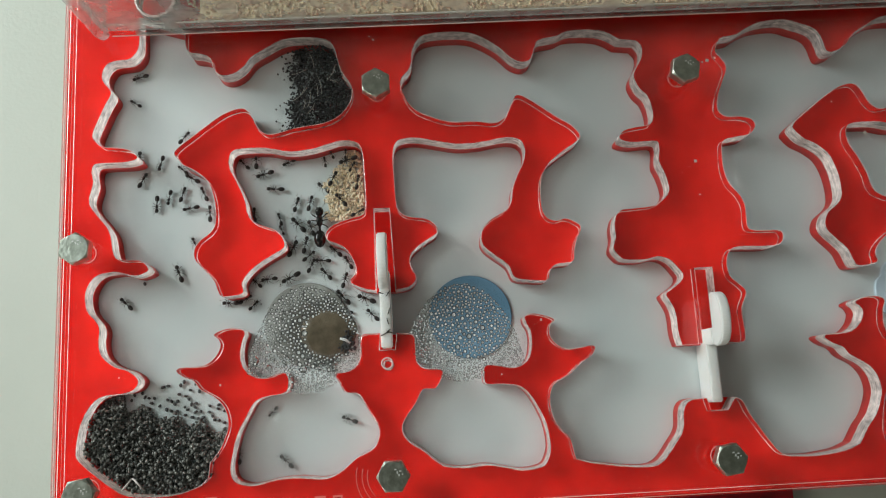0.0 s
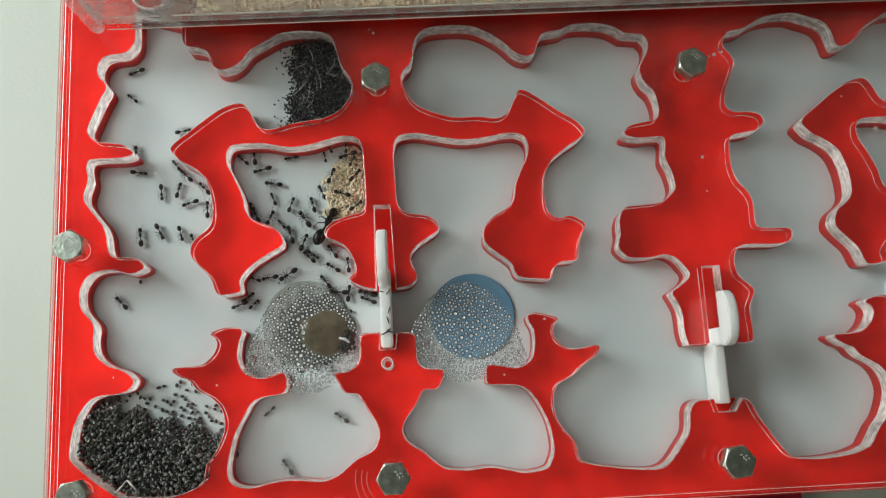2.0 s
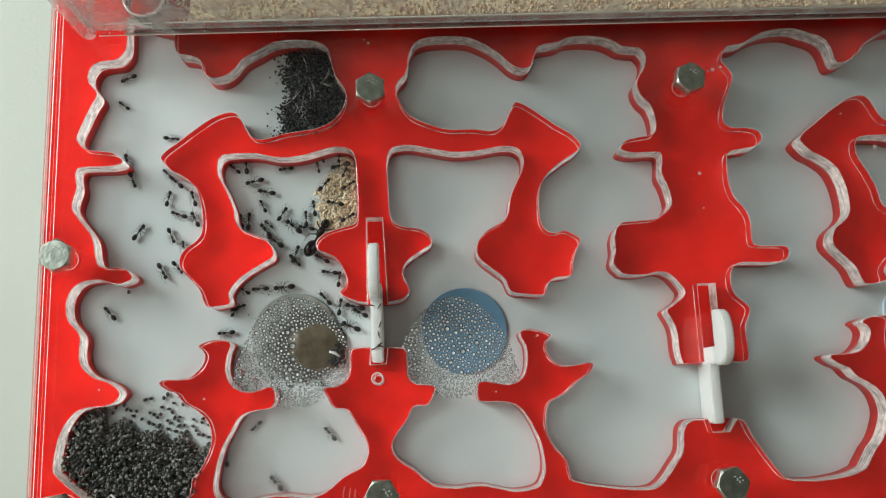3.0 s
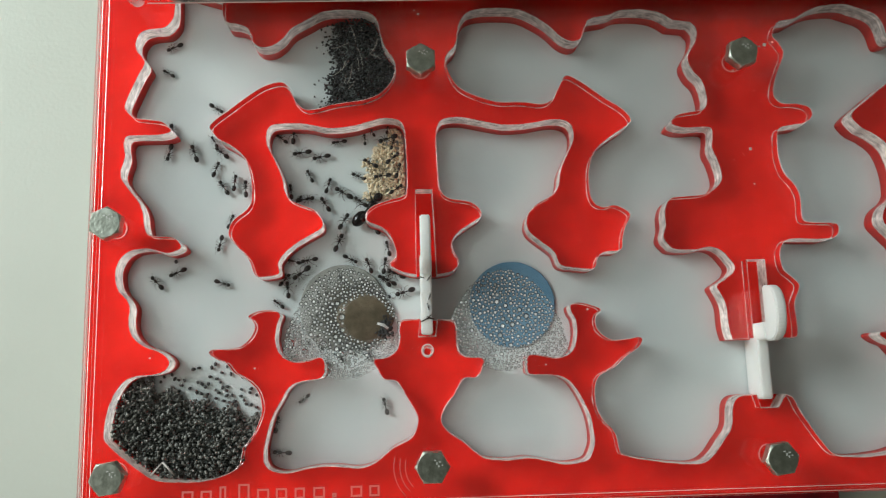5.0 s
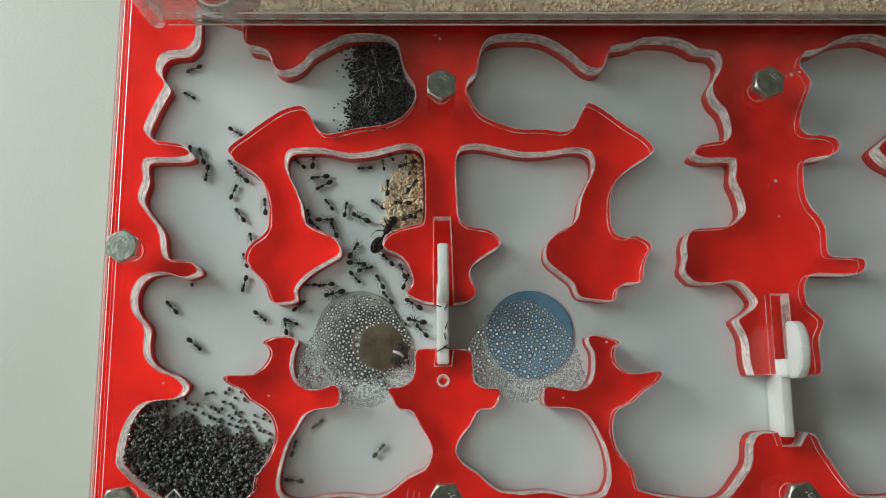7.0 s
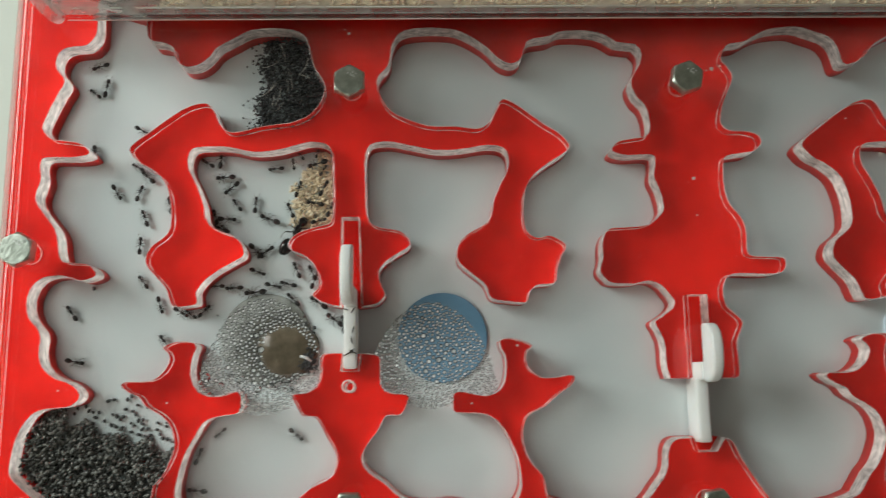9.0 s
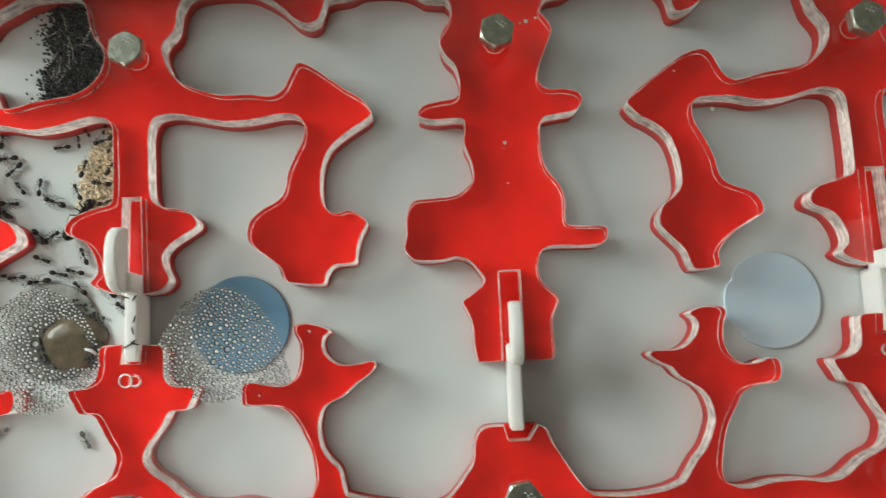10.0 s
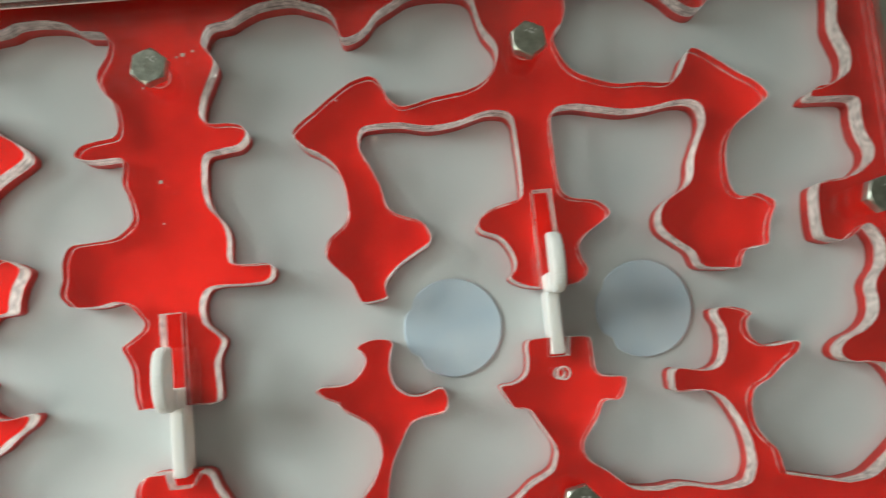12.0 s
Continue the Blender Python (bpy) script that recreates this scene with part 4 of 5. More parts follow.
    sliver = [(-0.0120, 0.0337, FLOOR + 0.0027), (-0.0106, 0.0333, FLOOR + 0.0028), (-0.0094, 0.0324, FLOOR + 0.0027)]
    part("white_sliver", tube(sliver, [0.0003, 0.0004, 0.0003], 6, WHITE_PLASTIC), None, nest_ob, "small white sliver beside the pool")


def torus(radius, thick):
    bm = bmesh.new()
    n, m = 32, 8
    grid = [[bm.verts.new(((radius + thick * math.cos(2 * math.pi * j / m)) * math.cos(2 * math.pi * i / n), (radius + thick * math.cos(2 * math.pi * j / m)) * math.sin(2 * math.pi * i / n),
                           thick * math.sin(2 * math.pi * j / m))) for j in range(m)] for i in range(n)]
    for i in range(n):
        for j in range(m):
            bm.faces.new((grid[i][j], grid[(i + 1) % n][j], grid[(i + 1) % n][(j + 1) % m], grid[i][(j + 1) % m]))
    return bm


# ---- the foraging box on the upper edge of the nest ----
def foraging_box():
    thing = tagged(new("foraging_box"), "clear plastic foraging box with a sanded floor, standing on the nest", "box")
    x0, x1, y0, y1, z0, z1 = -0.0690, 0.230, 0.1138, 0.235, COVER_TOP + 0.0002, COVER_TOP + 0.055
    w = 0.0011
    part("floor_plate", box(x0, x1, y0, y1, z0, z0 + 0.0020, 0.0003), CLEAR_TUBE, thing)
    for name, a in (("front_wall", (x0, x1, y0, y0 + w)), ("back_wall", (x0, x1, y1 - w, y1)), ("side_wall", (x0, x0 + w, y0 + w, y1 - w)), ("side_wall", (x1 - w, x1, y0 + w, y1 - w))):
        part(name, box(*a, z0 + 0.0021, z1, 0.0003), CLEAR_FRONT if name == "front_wall" else SCUFFED, thing, "clear scuffed plastic wall")
    part("front_rim", box(x0 + 0.008, x1, y0 - 0.0002, y0 + 0.0012, z0, z0 + 0.0012, 0.0003), haze_box, thing, "frosted glue line along the foot of the wall")
    part("corner_post", lathe([(0.0016, 0), (0.0020, 0.002), (0.0020, 0.052), (0.0017, 0.053)], 24), haze_box, thing, "moulded clear corner post", smooth=True).matrix_basis = pose(x0 - 0.0004, y0 + 0.0004, z0)
    bm = lathe_open([(0.0052, 0), (0.0052, 0.004), (0.0045, 0.004), (0.0045, 0)], 40)
    part("entry_tube", bm, CLEAR_TUBE, thing, "short clear entry tube", smooth=True).matrix_basis = pose(-0.0543, 0.1203, z0 + 0.0021)
    # pale rings and foot line paint the tube's bright outlines and the sparkle
    part("tube_rim", torus(0.0048, 0.00035), EDGE_GLINT, thing, "rim of the entry tube with its bright outline painted pale").matrix_basis = pose(-0.0543, 0.1203, z0 + 0.0062)
    part("tube_foot", torus(0.0048, 0.00035), EDGE_GLINT, thing, "foot of the entry tube with its bright outline painted pale").matrix_basis = pose(-0.0543, 0.1203, z0 + 0.0026)
    part("foot_sparkle", tube([(x0 + 0.002, y0 - 0.0004, z0 + 0.0004), (0.08, y0 - 0.0003, z0 + 0.0005), (x1, y0 - 0.0004, z0 + 0.0004)], [0.00016, 0.0002, 0.00016], 5, EDGE_GLINT), None, thing, "pale line painting the sparkle along the foot of the wall")
    part("top_line", tube([(x0 + 0.002, y0 + 0.0009, z0 + 0.0040), (0.08, y0 + 0.0009, z0 + 0.0043), (x1, y0 + 0.0009, z0 + 0.0040)], [0.00022, 0.0002, 0.00022], 5, FIBRE), None, thing, "whitish dust line inside the wall")
    part("sand_floor", box(-0.044, x1 - w, y0 + w + 0.0002, y1 - w, z0 + 0.0021, z0 + 0.0034, 0.0004), SAND_BED, thing, "bed of beige sand")
    rng = random.Random(9)
    places, sizes = [], []
    for k in range(5200):
        x = rng.uniform(-0.052, 0.15)
        y = y0 + w + 0.0008 + rng.random() ** 1.6 * 0.022
        if x < -0.040 and rng.random() > (x + 0.052) / 0.012:
            continue
        places.append((x, y, z0 + 0.0032 + rng.uniform(0, 0.0006) - (0.001 if x < -0.044 else 0)))
        sizes.append(rng.uniform(0.0002, 0.00055))
    # specks added to give the wall's foot its sparkle
    specks = [(rng.uniform(x0 + 0.003, 0.17), y0 + rng.gauss(0.0004, 0.0006), z0 + 0.0014 + 0.0003 * rng.random()) for k in range(240)]
    dust = part("dust", grains("dust", specks, [rng.uniform(0.0001, 0.00024) for p in specks], SPARKLE_DUST, flat=0.6), None, thing)
    tagged(dust, "pale and dark specks of dust and painted sparkle along the wall's foot", kind="stuff")
    ob = part("sand_grains", grains("sand_grains", places, sizes, SAND, flat=0.8), None, thing)
    tagged(ob, "loose beige and reddish sand grains", kind="stuff")


def lathe_open(profile, n):
    bm = bmesh.new()
    rings = [[bm.verts.new((r * math.cos(2 * math.pi * k / n), r * math.sin(2 * math.pi * k / n), z)) for k in range(n)] for r, z in profile]
    for a, b in zip(rings, rings[1:] + rings[:1]):
        for k in range(n):
            bm.faces.new((a[k], a[(k + 1) % n], b[(k + 1) % n], b[k]))
    return bm


haze_box = haze("cloudy_plastic", 0.40)


# ---- the studded brick plate under the lower edge ----
def studded_plate():
    thing = tagged(new("brick_plate"), "dark red plastic plate with round studs under the nest's edge", "building brick")
    pitch, x0, nx, ny = 0.0086, 0.0475, 7, 5
    top = BASE_LOW - 0.0019
    y1 = 0.0150
    y0 = y1 - ny * pitch
    part("plate", box(x0, x0 + nx * pitch - 0.0045, y0, y1, 0.0, top, 0.0003), RED_BRICK, thing)
    stud = lathe([(0.0026, 0), (0.0026, 0.0015), (0.0024, 0.0017)], 28)
    data = bpy.data.meshes.new("stud")
    stud.to_mesh(data)
    stud.free()
    data.materials.append(RED_BRICK)
    for i in range(nx - 1):
        for j in range(ny):
            part("stud", data, None, thing).matrix_basis = pose(x0 + pitch * (i + 0.5), y0 + pitch * (j + 0.5), top)


# ---- ants ----
def ellipsoid(cx, cz, rx, ry, rz, n=12, m=8, cy=0.0):
    bm = bmesh.new()
    bmesh.ops.create_uvsphere(bm, u_segments=n, v_segments=m, radius=1.0)
    for v in bm.verts:
        v.co = Vector((cx + rx * v.co.x, cy + ry * v.co.y, cz + rz * v.co.z))
    return bm


def ant(name, label, black, gaster=1.0, chest=1.0, unit=1.0):
    """An ant along +x, about 4.3 mm long: head, thorax, waist, gaster, six legs and two feelers."""
    mm = 0.001 * unit
    thing = tagged(new(name), label, "ant")
    part("head", ellipsoid(1.65 * mm, 0.75 * mm, 0.54 * mm, 0.48 * mm, 0.40 * mm), black, thing, smooth=True)
    body = ellipsoid(0.62 * mm, 0.80 * mm, 0.58 * mm * chest, 0.30 * mm * chest, 0.34 * mm * chest)
    part("thorax", body, black, thing, smooth=True)
    part("waist", ellipsoid(-0.25 * mm, 0.72 * mm, 0.34 * mm, 0.15 * mm, 0.17 * mm), black, thing, smooth=True)
    part("gaster", ellipsoid(-1.30 * mm - 0.5 * mm * (gaster - 1), 0.80 * mm, 0.80 * mm * gaster, 0.54 * mm * gaster, 0.50 * mm * gaster), black, thing, smooth=True)
    for side in (1, -1):
        for hip, knee, toe in ((0.95, (1.25, 0.75), (1.8, 1.0)), (0.62, (0.65, 0.9), (0.5, 1.2)), (0.30, (-0.15, 0.85), (-0.95, 1.2))):
            line = [(hip * mm, side * 0.2 * mm, 0.6 * mm), (knee[0] * mm, side * knee[1] * mm, 1.05 * mm), (0.5 * (knee[0] + toe[0]) * mm, side * 0.55 * (knee[1] + toe[1]) * mm, 0.5 * mm), (toe[0] * mm, side * toe[1] * mm, 0.03 * mm)]
            part("leg", tube(line, [0.075 * mm, 0.068 * mm, 0.050 * mm, 0.032 * mm], 5, LEG_BROWN), None, thing)
        line = [(2.05 * mm, side * 0.2 * mm, 0.8 * mm), (2.5 * mm, side * 0.65 * mm, 0.95 * mm), (3.1 * mm, side * 0.55 * mm, 0.6 * mm)]
        part("feeler", tube(line, [0.045 * mm, 0.04 * mm, 0.03 * mm], 5, LEG_BROWN), None, thing)
    return thing


ANTS = [
    (1.05, ((0, -63.2, 106.3, -164), (1.5, -63.2, 106.3, -162), (3, -63.1, 106.4, -157), (5, -63.1, 106.4, -157), (6, -63.5, 106.4, -153), (8.5, -62.9, 106.0, -161))),
    (0.85, ((0, -64.4, 99.0, 147), (1.5, -64.3, 99.0, 139), (3, -64.1, 99.0, 142), (5, -64.5, 99.3, 147), (6, -64.4, 99.2, 155), (8.5, -63.9, 98.9, 142))),
    (1.00, ((0, -51.7, 88.9, 49), (1.5, -51.0, 89.2, 19), (3, -51.9, 89.8, -7), (5, -52.4, 89.8, -33), (6, -52.5, 89.7, -33), (8.5, -52.0, 89.4, -30))),
    (1.16, ((0, -63.1, 83.2, 91), (1.5, -63.0, 83.5, 95), (3, -62.8, 83.6, 104), (5, -63.1, 83.4, 102), (6, -63.1, 83.6, 103), (8.5, -63.0, 83.2, 99))),
    (1.02, ((0, -57.6, 82.3, 253), (0.5, -56.3, 80.7, 250), (1, -55.9, 78.2, 255), (1.5, -56.5, 75.5, 252), (2, -56.5, 73.4, 275), (2.5, -54.6, 69.3, 294), (3, -51.4, 64.4, 294), (5, -50.7, 54.8, 257), (6, -50.5, 54.0, 240), (8.5, -45.7, 46.3, 288))),
    (1.07, ((0, -62.4, 77.7, 61), (1.5, -62.7, 78.4, 18), (3, -61.4, 79.2, -68), (5, -63.8, 78.4, -105), (5.5, -63.3, 79.5, -112), (6, -61.7, 81.3, -122), (8.5, -57.4, 73.9, -58))),
    (1.10, ((0, -58.6, 71.2, 268), (0.5, -59.0, 69.0, 270), (1, -58.7, 67.2, 285), (1.5, -57.7, 64.5, 302), (2, -56.9, 63.1, 297), (2.5, -55.6, 59.1, 299), (3, -53.4, 55.4, 299), (4, -56.2, 49.9, 250), (4.8, -59.6, 48.1, 205), (5, -60.9, 47.7, 203), (6, -57.7, 41.4, 272), (8.5, -65.1, 33.1, 349))),
    (0.98, ((0, -55.4, 72.9, 257), (0.5, -55.1, 71.3, 275), (1, -53.3, 68.1, 285), (1.5, -52.4, 64.4, 279), (2, -51.6, 62.4, 285), (3, -49.7, 56.2, 310), (4.8, -51.5, 45.2, 338), (5, -50.2, 44.8, 341), (5.5, -47.8, 44.6, 340), (6, -45.9, 43.0, 324), (6.5, -45.6, 42.3, 320), (8.5, -40.8, 44.5, 329))),
    (1.00, ((0, -52.0, 73.4, 71), (1.5, -52.1, 73.5, 73), (3, -52.3, 73.8, 76), (5, -52.2, 73.6, 69), (6, -52.3, 73.8, 67), (8.5, -51.9, 73.4, 70))),
    (1.06, ((0, -49.7, 69.7, -171), (1.5, -49.0, 70.3, -155), (3, -49.4, 69.6, -201), (5, -50.0, 68.8, -236), (6, -50.2, 68.3, -227), (8.5, -50.2, 67.2, -249))),
    (1.07, ((0, -44.9, 67.9, 92), (1.5, -44.6, 68.1, 82), (3, -45.4, 68.2, 117), (5, -44.6, 68.4, 93), (6, -44.0, 69.1, 91), (8.5, -44.3, 70.4, 101))),
    (1.03, ((0, -46.3, 73.3, 114), (1.5, -45.4, 73.8, 135), (3, -45.9, 73.6, 108), (5, -47.4, 70.0, 83), (6, -45.1, 63.6, 112), (8.5, -51.1, 60.5, 88))),
    (1.07, ((0, -49.3, 77.6, 149), (1.5, -50.1, 77.2, 134), (3, -50.2, 78.0, 138), (5, -50.6, 77.9, 140), (6, -50.3, 77.6, 140), (8.5, -49.9, 77.5, 137))),
    (0.83, ((0, -51.9, 80.1, 139), (1.5, -52.8, 80.3, 123), (3, -52.6, 80.3, 133), (5, -52.6, 80.8, 118), (6, -52.7, 81.1, 119), (8.5, -52.5, 80.0, 149))),
    (0.94, ((0, -48.7, 60.0, 113), (1.5, -48.5, 60.0, 111), (3, -48.1, 60.9, 102), (5, -48.3, 60.1, 69), (6, -47.9, 59.6, 84), (8.5, -49.9, 51.7, 128))),
    (1.15, ((0, -52.7, 52.4, 111), (0.5, -54.6, 55.1, 125), (1, -56.9, 57.1, 140), (1.5, -60.9, 58.3, 150), (2, -61.6, 61.7, 95), (2.5, -60.0, 64.4, 60), (3, -59.5, 65.3, 54), (5, -57.5, 77.8, 109), (6, -59.3, 77.5, 129), (8.5, -60.9, 97.5, 74), (9, -61.2, 100.2, 80), (9.5, -60.4, 101.9, 80))),
    (1.06, ((0, -66.0, 45.3, 135), (1.5, -66.1, 45.2, 134), (3, -65.8, 45.1, 131), (5, -65.9, 45.1, 133), (6, -65.8, 45.0, 137), (8.5, -66.3, 44.4, 127))),
    (0.99, ((0, -37.8, 6.1, 90), (1.5, -37.9, 7.6, 92), (3, -37.0, 9.3, 93), (5, -36.6, 10.1, 80), (6, -36.0, 10.8, 79), (8.5, -35.4, 11.0, 67))),
    (1.10, ((0, -26.1, 4.2, 135), (1.5, -25.5, 3.5, 123), (3, -25.1, 3.0, 129), (5, -35.1, 3.6, 176), (6, -35.2, 3.7, 174), (8.5, -35.3, 3.4, 175))),
    (1.02, ((0, -10.2, 13.5, 158), (1.5, -11.7, 14.4, 150), (3, -12.1, 14.0, 130), (5, -10.4, 13.7, 104), (5.5, -11.4, 13.4, 80), (6, -12.6, 12.1, 55), (6.5, -15.5, 9.1, 50), (8.5, -13.8, 16.7, 8), (9, -13.0, 15.8, -40), (9.5, -12.4, 14.3, -60))),
    (0.80, ((0, -29.3, 16.6, -135), (1.5, -29.4, 16.8, -140), (3, -29.9, 16.7, -139), (5, -29.9, 16.2, -142), (6, -29.7, 16.8, -146), (8.5, -30.4, 16.4, -140))),
    (0.93, ((0, -14.7, 27.2, 69), (3, -18.1, 29.3, 142), (5, -21.1, 26.2, 106), (6, -21.8, 26.6, 161), (8.5, -11.3, 30.5, 198))),
    (0.89, ((0, -35.8, 80.9, 134), (1.5, -35.6, 80.9, 138), (3, -35.6, 81.2, 138), (5, -35.6, 81.4, 141), (6, -35.7, 81.0, 138), (8.5, -35.5, 80.9, 148))),
    (1.13, ((0, -32.8, 81.7, 93), (1.5, -32.7, 81.7, 96), (3, -32.7, 81.9, 95), (5, -32.6, 82.1, 85), (6, -32.3, 82.0, 84), (8.5, -32.4, 81.8, 85))),
    (1.15, ((0, -30.4, 78.0, -165), (1.5, -30.6, 78.3, -166), (3, -30.4, 77.7, -168), (5, -30.4, 77.6, -172), (6, -30.2, 77.6, -171), (8.5, -31.0, 77.3, -176))),
    (1.11, ((0, -27.7, 73.8, 175), (1.5, -27.8, 74.1, 172), (3, -27.4, 74.8, 167), (5, -25.5, 76.4, 191), (6, -29.0, 76.1, 197), (8.5, -29.5, 74.7, 220))),
    (0.93, ((0, -24.0, 81.0, -157), (1.5, -23.4, 81.1, -169), (3, -22.5, 80.8, -175), (5, -21.0, 80.3, -173), (6, -19.9, 80.2, -178), (8.5, -18.8, 79.4, -175))),
    (0.99, ((0, -22.5, 69.3, 72), (1.5, -23.4, 68.3, 73), (3, -23.6, 68.9, 56), (5, -24.0, 68.8, 72), (6, -24.2, 68.4, 77), (8.5, -23.7, 70.3, 84))),
    (1.02, ((0, -18.9, 69.5, 74), (1.5, -17.5, 69.7, 108), (2, -17.9, 68.2, 105), (3, -17.6, 67.4, 92), (5, -16.0, 71.0, 154), (6, -16.3, 71.2, 164), (8.5, -15.1, 68.8, 113))),
    (1.02, ((0, -15.1, 73.5, 138), (1.5, -15.4, 72.3, 127), (3, -15.5, 70.1, 97), (5, -13.0, 74.0, 150), (6, -13.6, 74.5, 120), (8.5, -13.1, 73.7, 71))),
    (1.05, ((0, -12.6, 75.4, 62), (1.5, -12.9, 75.0, 70), (3, -12.8, 75.7, 47), (5, -7.6, 75.2, 40), (6, -7.7, 75.1, 42), (8.5, -7.0, 73.9, 61))),
    (1.08, ((0, -10.5, 69.6, 130), (1.5, -10.2, 70.1, 158), (3, -9.9, 70.9, 167), (5, -10.0, 70.7, 186), (6, -10.0, 70.5, 185), (8.5, -8.9, 70.2, 170))),
    (0.99, ((0, -6.2, 74.2, 79), (1.5, -6.8, 74.8, 56), (3, -6.7, 75.5, 31), (5, -6.3, 71.9, 73), (6, -7.5, 67.1, 5), (8.5, -5.4, 68.7, 67))),
    (0.96, ((0, -6.5, 66.1, 26), (1.5, -6.7, 67.1, 38), (3, -7.0, 67.1, 30), (5, -6.9, 67.2, 34), (6, -8.0, 67.0, 9), (8.5, -8.2, 65.9, 14))),
    (0.70, ((0, -12.7, 82.2, 114), (1.5, -12.9, 82.4, 118), (3, -13.3, 82.9, 118), (5, -12.6, 82.3, 118), (6, -12.7, 82.4, 127), (8.5, -12.7, 82.3, 124))),
    (0.72, ((0, -14.5, 80.1, 98), (1.5, -14.4, 80.2, 99), (3, -14.2, 80.4, 102), (5, -14.5, 80.2, 93), (6, -14.6, 80.2, 99), (8.5, -14.4, 80.0, 98))),
    (0.70, ((0, -9.1, 82.0, 88), (1.5, -8.9, 82.5, 93), (3, -8.9, 82.9, 89), (5, -8.7, 83.0, 80), (6, -8.6, 82.9, 76), (8.5, -8.6, 82.9, 74))),
    (1.20, ((0, -8.3, 80.4, -164), (1.5, -8.3, 80.5, -162), (3, -8.4, 80.7, -167), (5, -8.5, 80.4, -162), (6, -8.4, 80.5, -163), (8.5, -8.4, 80.1, -163))),
    (0.74, ((0, -7.5, 78.5, 60), (1.5, -7.4, 78.8, 62), (3, -7.5, 79.0, 65), (5, -7.5, 79.0, 74), (6, -7.7, 79.0, 69), (8.5, -7.2, 78.4, 61))),
    (0.95, ((0, -33.4, 67.1, 92), (1.5, -33.6, 67.7, 92), (3, -33.9, 67.4, 99), (5, -33.3, 67.5, 97), (6, -33.0, 67.3, 99), (8.5, -33.3, 67.4, 108))),
    (1.11, ((0, -32.8, 65.1, 126), (1.5, -32.6, 65.5, 120), (3, -32.0, 67.2, 86), (5, -29.8, 65.5, 8), (6, -28.5, 66.0, 2), (8.5, -30.6, 66.9, -4))),
    (0.87, ((0, -26.8, 65.6, 105), (0.5, -27.6, 69.8, 107), (1.5, -27.8, 69.9, 108), (3, -28.4, 71.1, 115), (5, -28.5, 71.4, 114), (6, -28.2, 70.5, 124), (8.5, -28.1, 70.3, 127))),
    (1.26, ((0, -21.9, 63.8, 132), (1.5, -19.8, 64.1, 120), (3, -20.6, 65.5, 139), (5, -19.9, 66.8, 148), (6, -20.0, 67.0, 150), (8.5, -20.0, 66.7, 158))),
    (1.06, ((0, -18.7, 62.8, 109), (1.5, -29.2, 65.2, 41), (3, -27.7, 64.8, 127), (5, -24.6, 64.0, 122), (6, -24.0, 63.5, 90), (8.5, -31.9, 64.6, 156))),
    (1.17, ((0, -23.7, 57.6, 61), (1.5, -23.2, 59.6, 82), (3, -25.2, 61.8, 144), (5, -21.5, 54.1, 66), (6, -20.1, 53.5, 34), (8.5, -23.3, 59.1, -45))),
    (1.12, ((0, -20.4, 58.4, 76), (1.5, -20.5, 58.5, 65), (3, -20.3, 58.4, 70), (5, -20.2, 59.5, 59), (6, -22.5, 58.6, 72), (8.5, -21.1, 58.7, 34))),
    (0.97, ((0, -19.6, 55.5, 38), (1.5, -17.7, 54.9, -22), (3, -20.5, 57.0, -47), (5, -18.7, 50.1, -28), (6, -19.9, 50.5, -62), (8.5, -22.9, 54.0, -22))),
    (1.01, ((0, -15.8, 54.2, 175), (1.5, -14.1, 51.0, 137), (3, -11.7, 53.6, 171), (5, -13.9, 48.2, 111), (5.5, -15.4, 49.2, 103), (6, -15.2, 50.2, 95), (8.5, -15.3, 50.9, 166))),
    (0.99, ((0, -19.0, 52.9, 62), (1.5, -19.4, 50.9, 110), (3, -17.4, 65.2, 167), (5, -15.7, 64.5, 141), (6, -19.1, 59.5, 68), (8.5, -19.1, 50.6, -14))),
    (1.01, ((0, -15.1, 50.6, 131), (1.5, -15.8, 49.4, 124), (2, -15.1, 48.1, 127), (3, -12.9, 46.9, 132), (5, -10.1, 44.3, 137), (6, -11.7, 45.8, 128), (8.5, -14.1, 47.1, 135))),
    (0.97, ((0, -9.3, 53.3, 119), (1.5, -9.3, 52.5, 104), (3, -9.5, 51.7, 83), (5, -9.1, 52.4, 103), (6, -9.8, 53.4, 108), (8.5, -9.7, 53.5, 116))),
    (1.03, ((0, -10.5, 48.7, 72), (1.5, -9.6, 45.2, 83), (3, -9.4, 44.7, 81), (5, -10.1, 48.1, 81), (6, -8.9, 49.6, 75), (8.5, -9.2, 51.6, 66))),
    (1.21, ((0, -10.9, 44.3, 130), (1.5, -13.7, 47.3, 181), (3, -6.6, 39.8, 154), (5, -7.1, 46.0, 157), (6, -6.3, 44.6, 153), (8.5, -8.0, 46.3, 145))),
    (1.22, ((0, -4.9, 43.6, 157), (1.5, -4.2, 44.6, 163), (3, -5.5, 44.7, 166), (5, -5.0, 41.5, 196), (5.5, -5.6, 41.1, 192), (6, -7.3, 40.6, 187), (8.5, -4.1, 42.1, 144))),
    (1.04, ((0, -3.5, 39.4, 134), (1.5, -4.5, 42.8, 159), (3, -4.3, 43.1, 150), (5, -9.0, 44.3, 150), (6, -7.7, 37.3, 153), (8.5, -2.2, 41.0, 97))),
    (1.27, ((0, -24.1, 50.2, -154), (1.5, -24.9, 50.5, -139), (3, -23.0, 50.2, -176), (5, -30.5, 46.9, -144), (6, -29.4, 47.2, -154), (8.5, -23.1, 49.0, -175))),
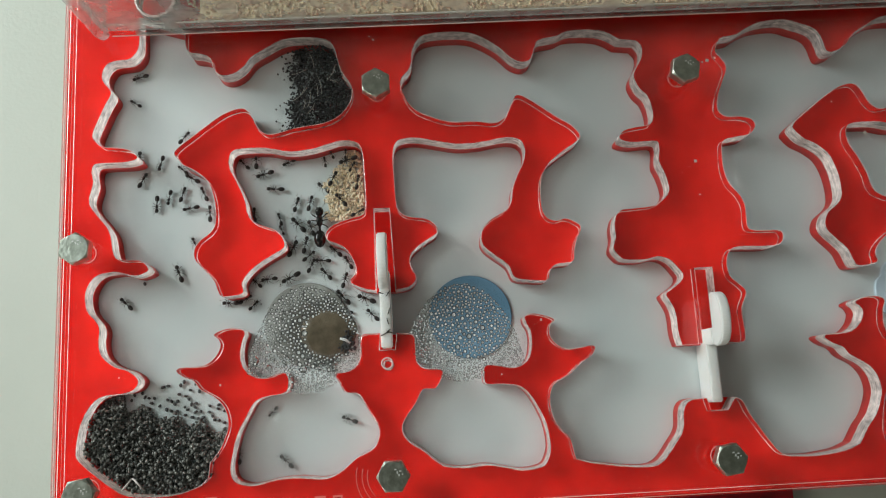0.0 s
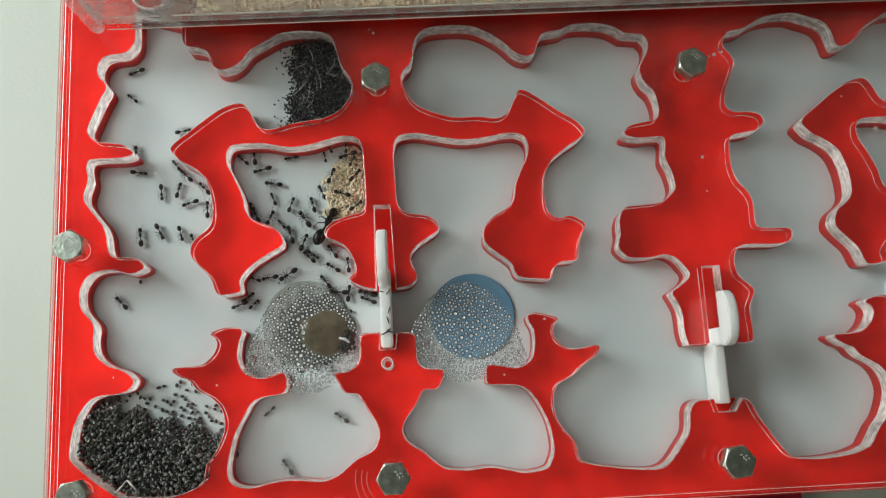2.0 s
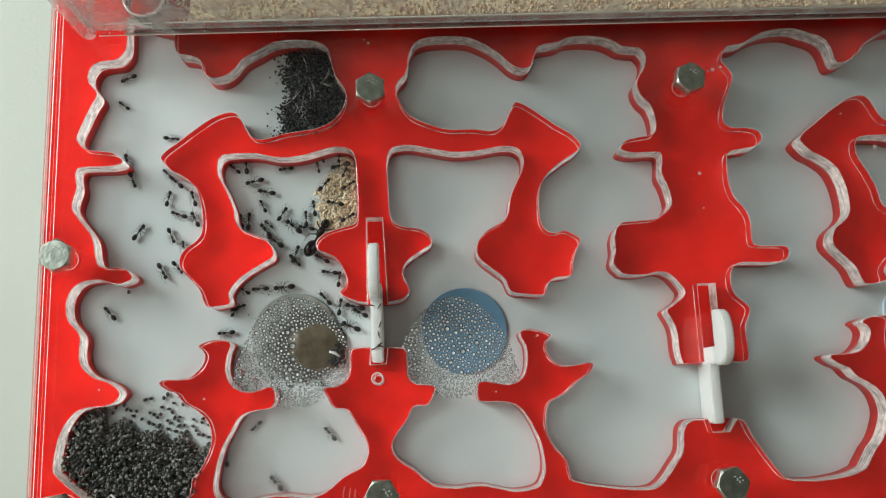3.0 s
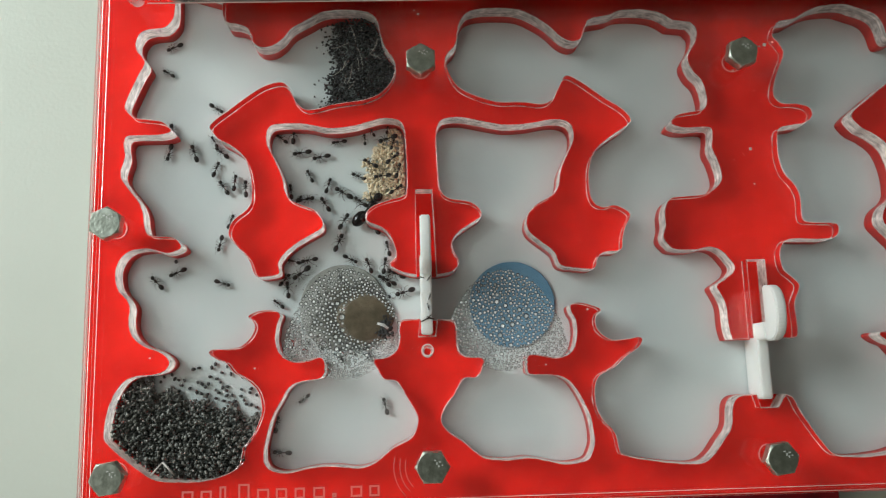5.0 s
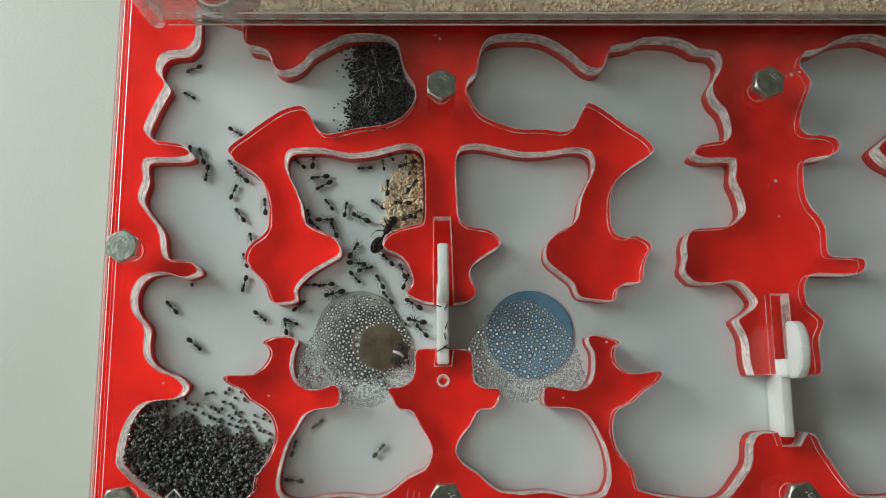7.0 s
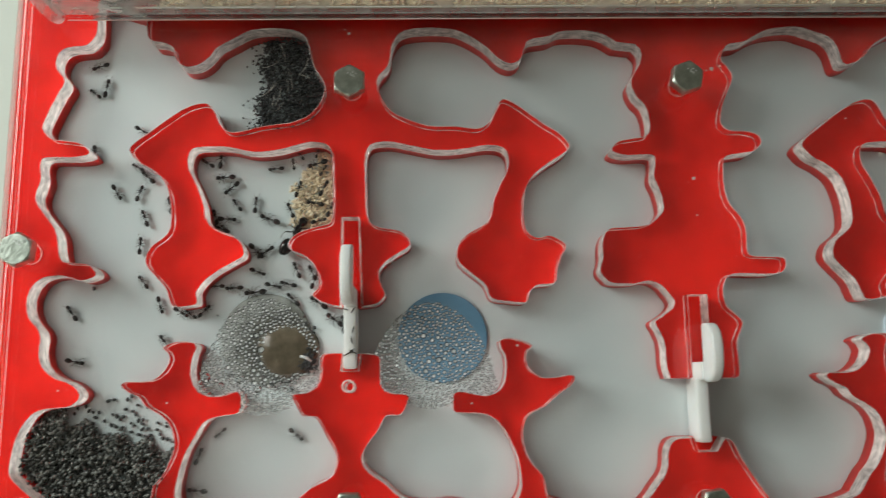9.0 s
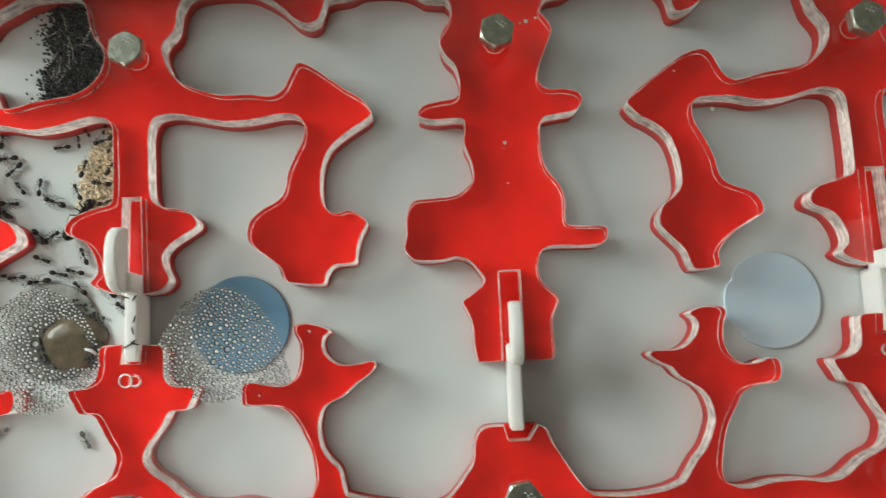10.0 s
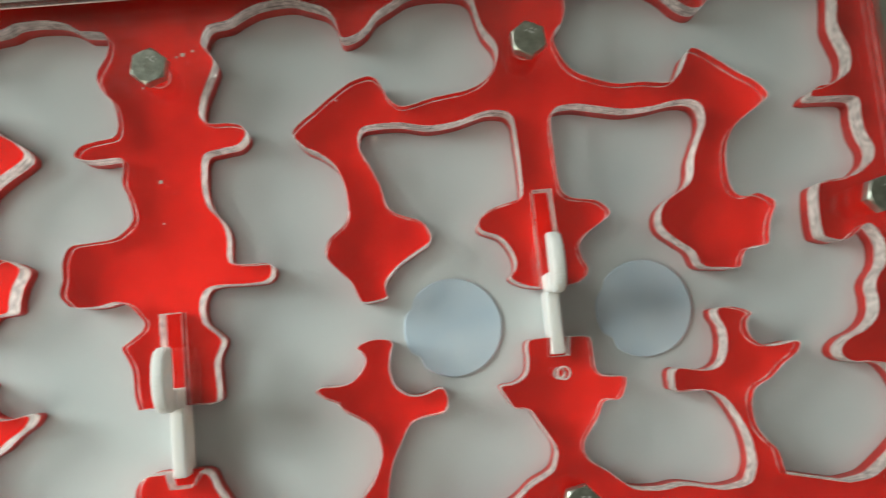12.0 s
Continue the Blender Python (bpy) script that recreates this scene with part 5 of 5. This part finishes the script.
    (1.02, ((0, -29.7, 50.0, -175), (1.5, -29.1, 49.8, -169), (3, -29.0, 50.0, -179), (5, -28.6, 50.0, -171), (6, -28.7, 50.2, -170), (8.5, -28.2, 50.1, -177))),
    (0.87, ((0, -33.0, 49.2, 136), (1.5, -33.0, 49.7, 161), (3, -33.1, 49.8, 145), (5, -32.4, 49.7, 163), (6, -32.7, 49.8, 179), (8.5, -32.3, 50.6, 180))),
    (0.94, ((0, -36.1, 45.0, 32), (1.5, -35.0, 44.9, 41), (3, -34.6, 45.5, 20), (5, -34.9, 45.1, 48), (6, -35.2, 45.1, 38), (8.5, -35.3, 44.6, 46))),
    (1.03, ((0, -39.6, 44.3, 177), (1.5, -36.5, 44.7, 202), (3, -37.3, 39.4, 183), (5, -34.0, 42.6, 96), (6, -34.4, 42.1, 82), (8.5, -44.1, 37.3, 127))),
    (0.80, ((0, -34.0, 43.4, 44), (1.5, -32.8, 42.8, 40), (3, -35.3, 44.6, 52), (5, -36.2, 39.2, 141), (6, -35.8, 39.3, 163), (8.5, -38.3, 43.9, 145))),
    (1.02, ((0, -12.5, 56.5, 136), (1.5, -12.8, 55.4, 117), (3, -13.6, 57.1, 149), (5, -12.6, 57.6, 136), (6, -13.2, 57.5, 146), (8.5, -13.4, 54.2, 113))),
    (0.70, ((0, -26.4, 62.7, 115), (1.5, -25.9, 62.5, 121), (3, -27.0, 66.4, 137), (5, -31.6, 65.3, 53), (6, -32.0, 65.4, 134), (8.5, -30.8, 64.5, 141))),
]
QUEEN = ((0, -16.4, 63.1, 90), (1.5, -14.6, 62.4, 60), (3, -14.6, 62.5, 59), (5, -13.9, 62.5, 49), (6, -14.2, 62.7, 59), (8.5, -14.1, 62.6, 57))

seed_heaps()
brood()
condensation(NEST)
fittings(NEST)
foraging_box()
studded_plate()


def ant_rows(rows):
    """Poses on the chamber floor; a still ant stays where it was last seen."""
    full = [(t, pose(x / 1000, y / 1000, FLOOR + (0.0019 if -15 < x < -4.5 and 64 < y < 84 else 0.0001), 0, 0, h)) for t, x, y, h in rows]
    return full + [(12.0, full[-1][1])]


WORKER = ant("worker_ant", "small shiny black worker ant in the nest", ANT_BLACK)
WORKER["group"] = "worker ants"
COLONY = []
for size, rows in ANTS:
    ob = WORKER if not COLONY else copy_thing(WORKER, Matrix())
    COLONY.append((ob, size, rows))
for ob, size, rows in COLONY:
    ob.scale = (size, size, size)
QUEEN_ANT = ant("queen_ant", "large glossy black queen ant among her workers", QUEEN_BLACK, gaster=1.25, chest=1.25, unit=2.35)


def motions():
    for worker, size, rows in COLONY:
        walk(worker, ant_rows(rows))
    walk(QUEEN_ANT, ant_rows(QUEEN))


motions()
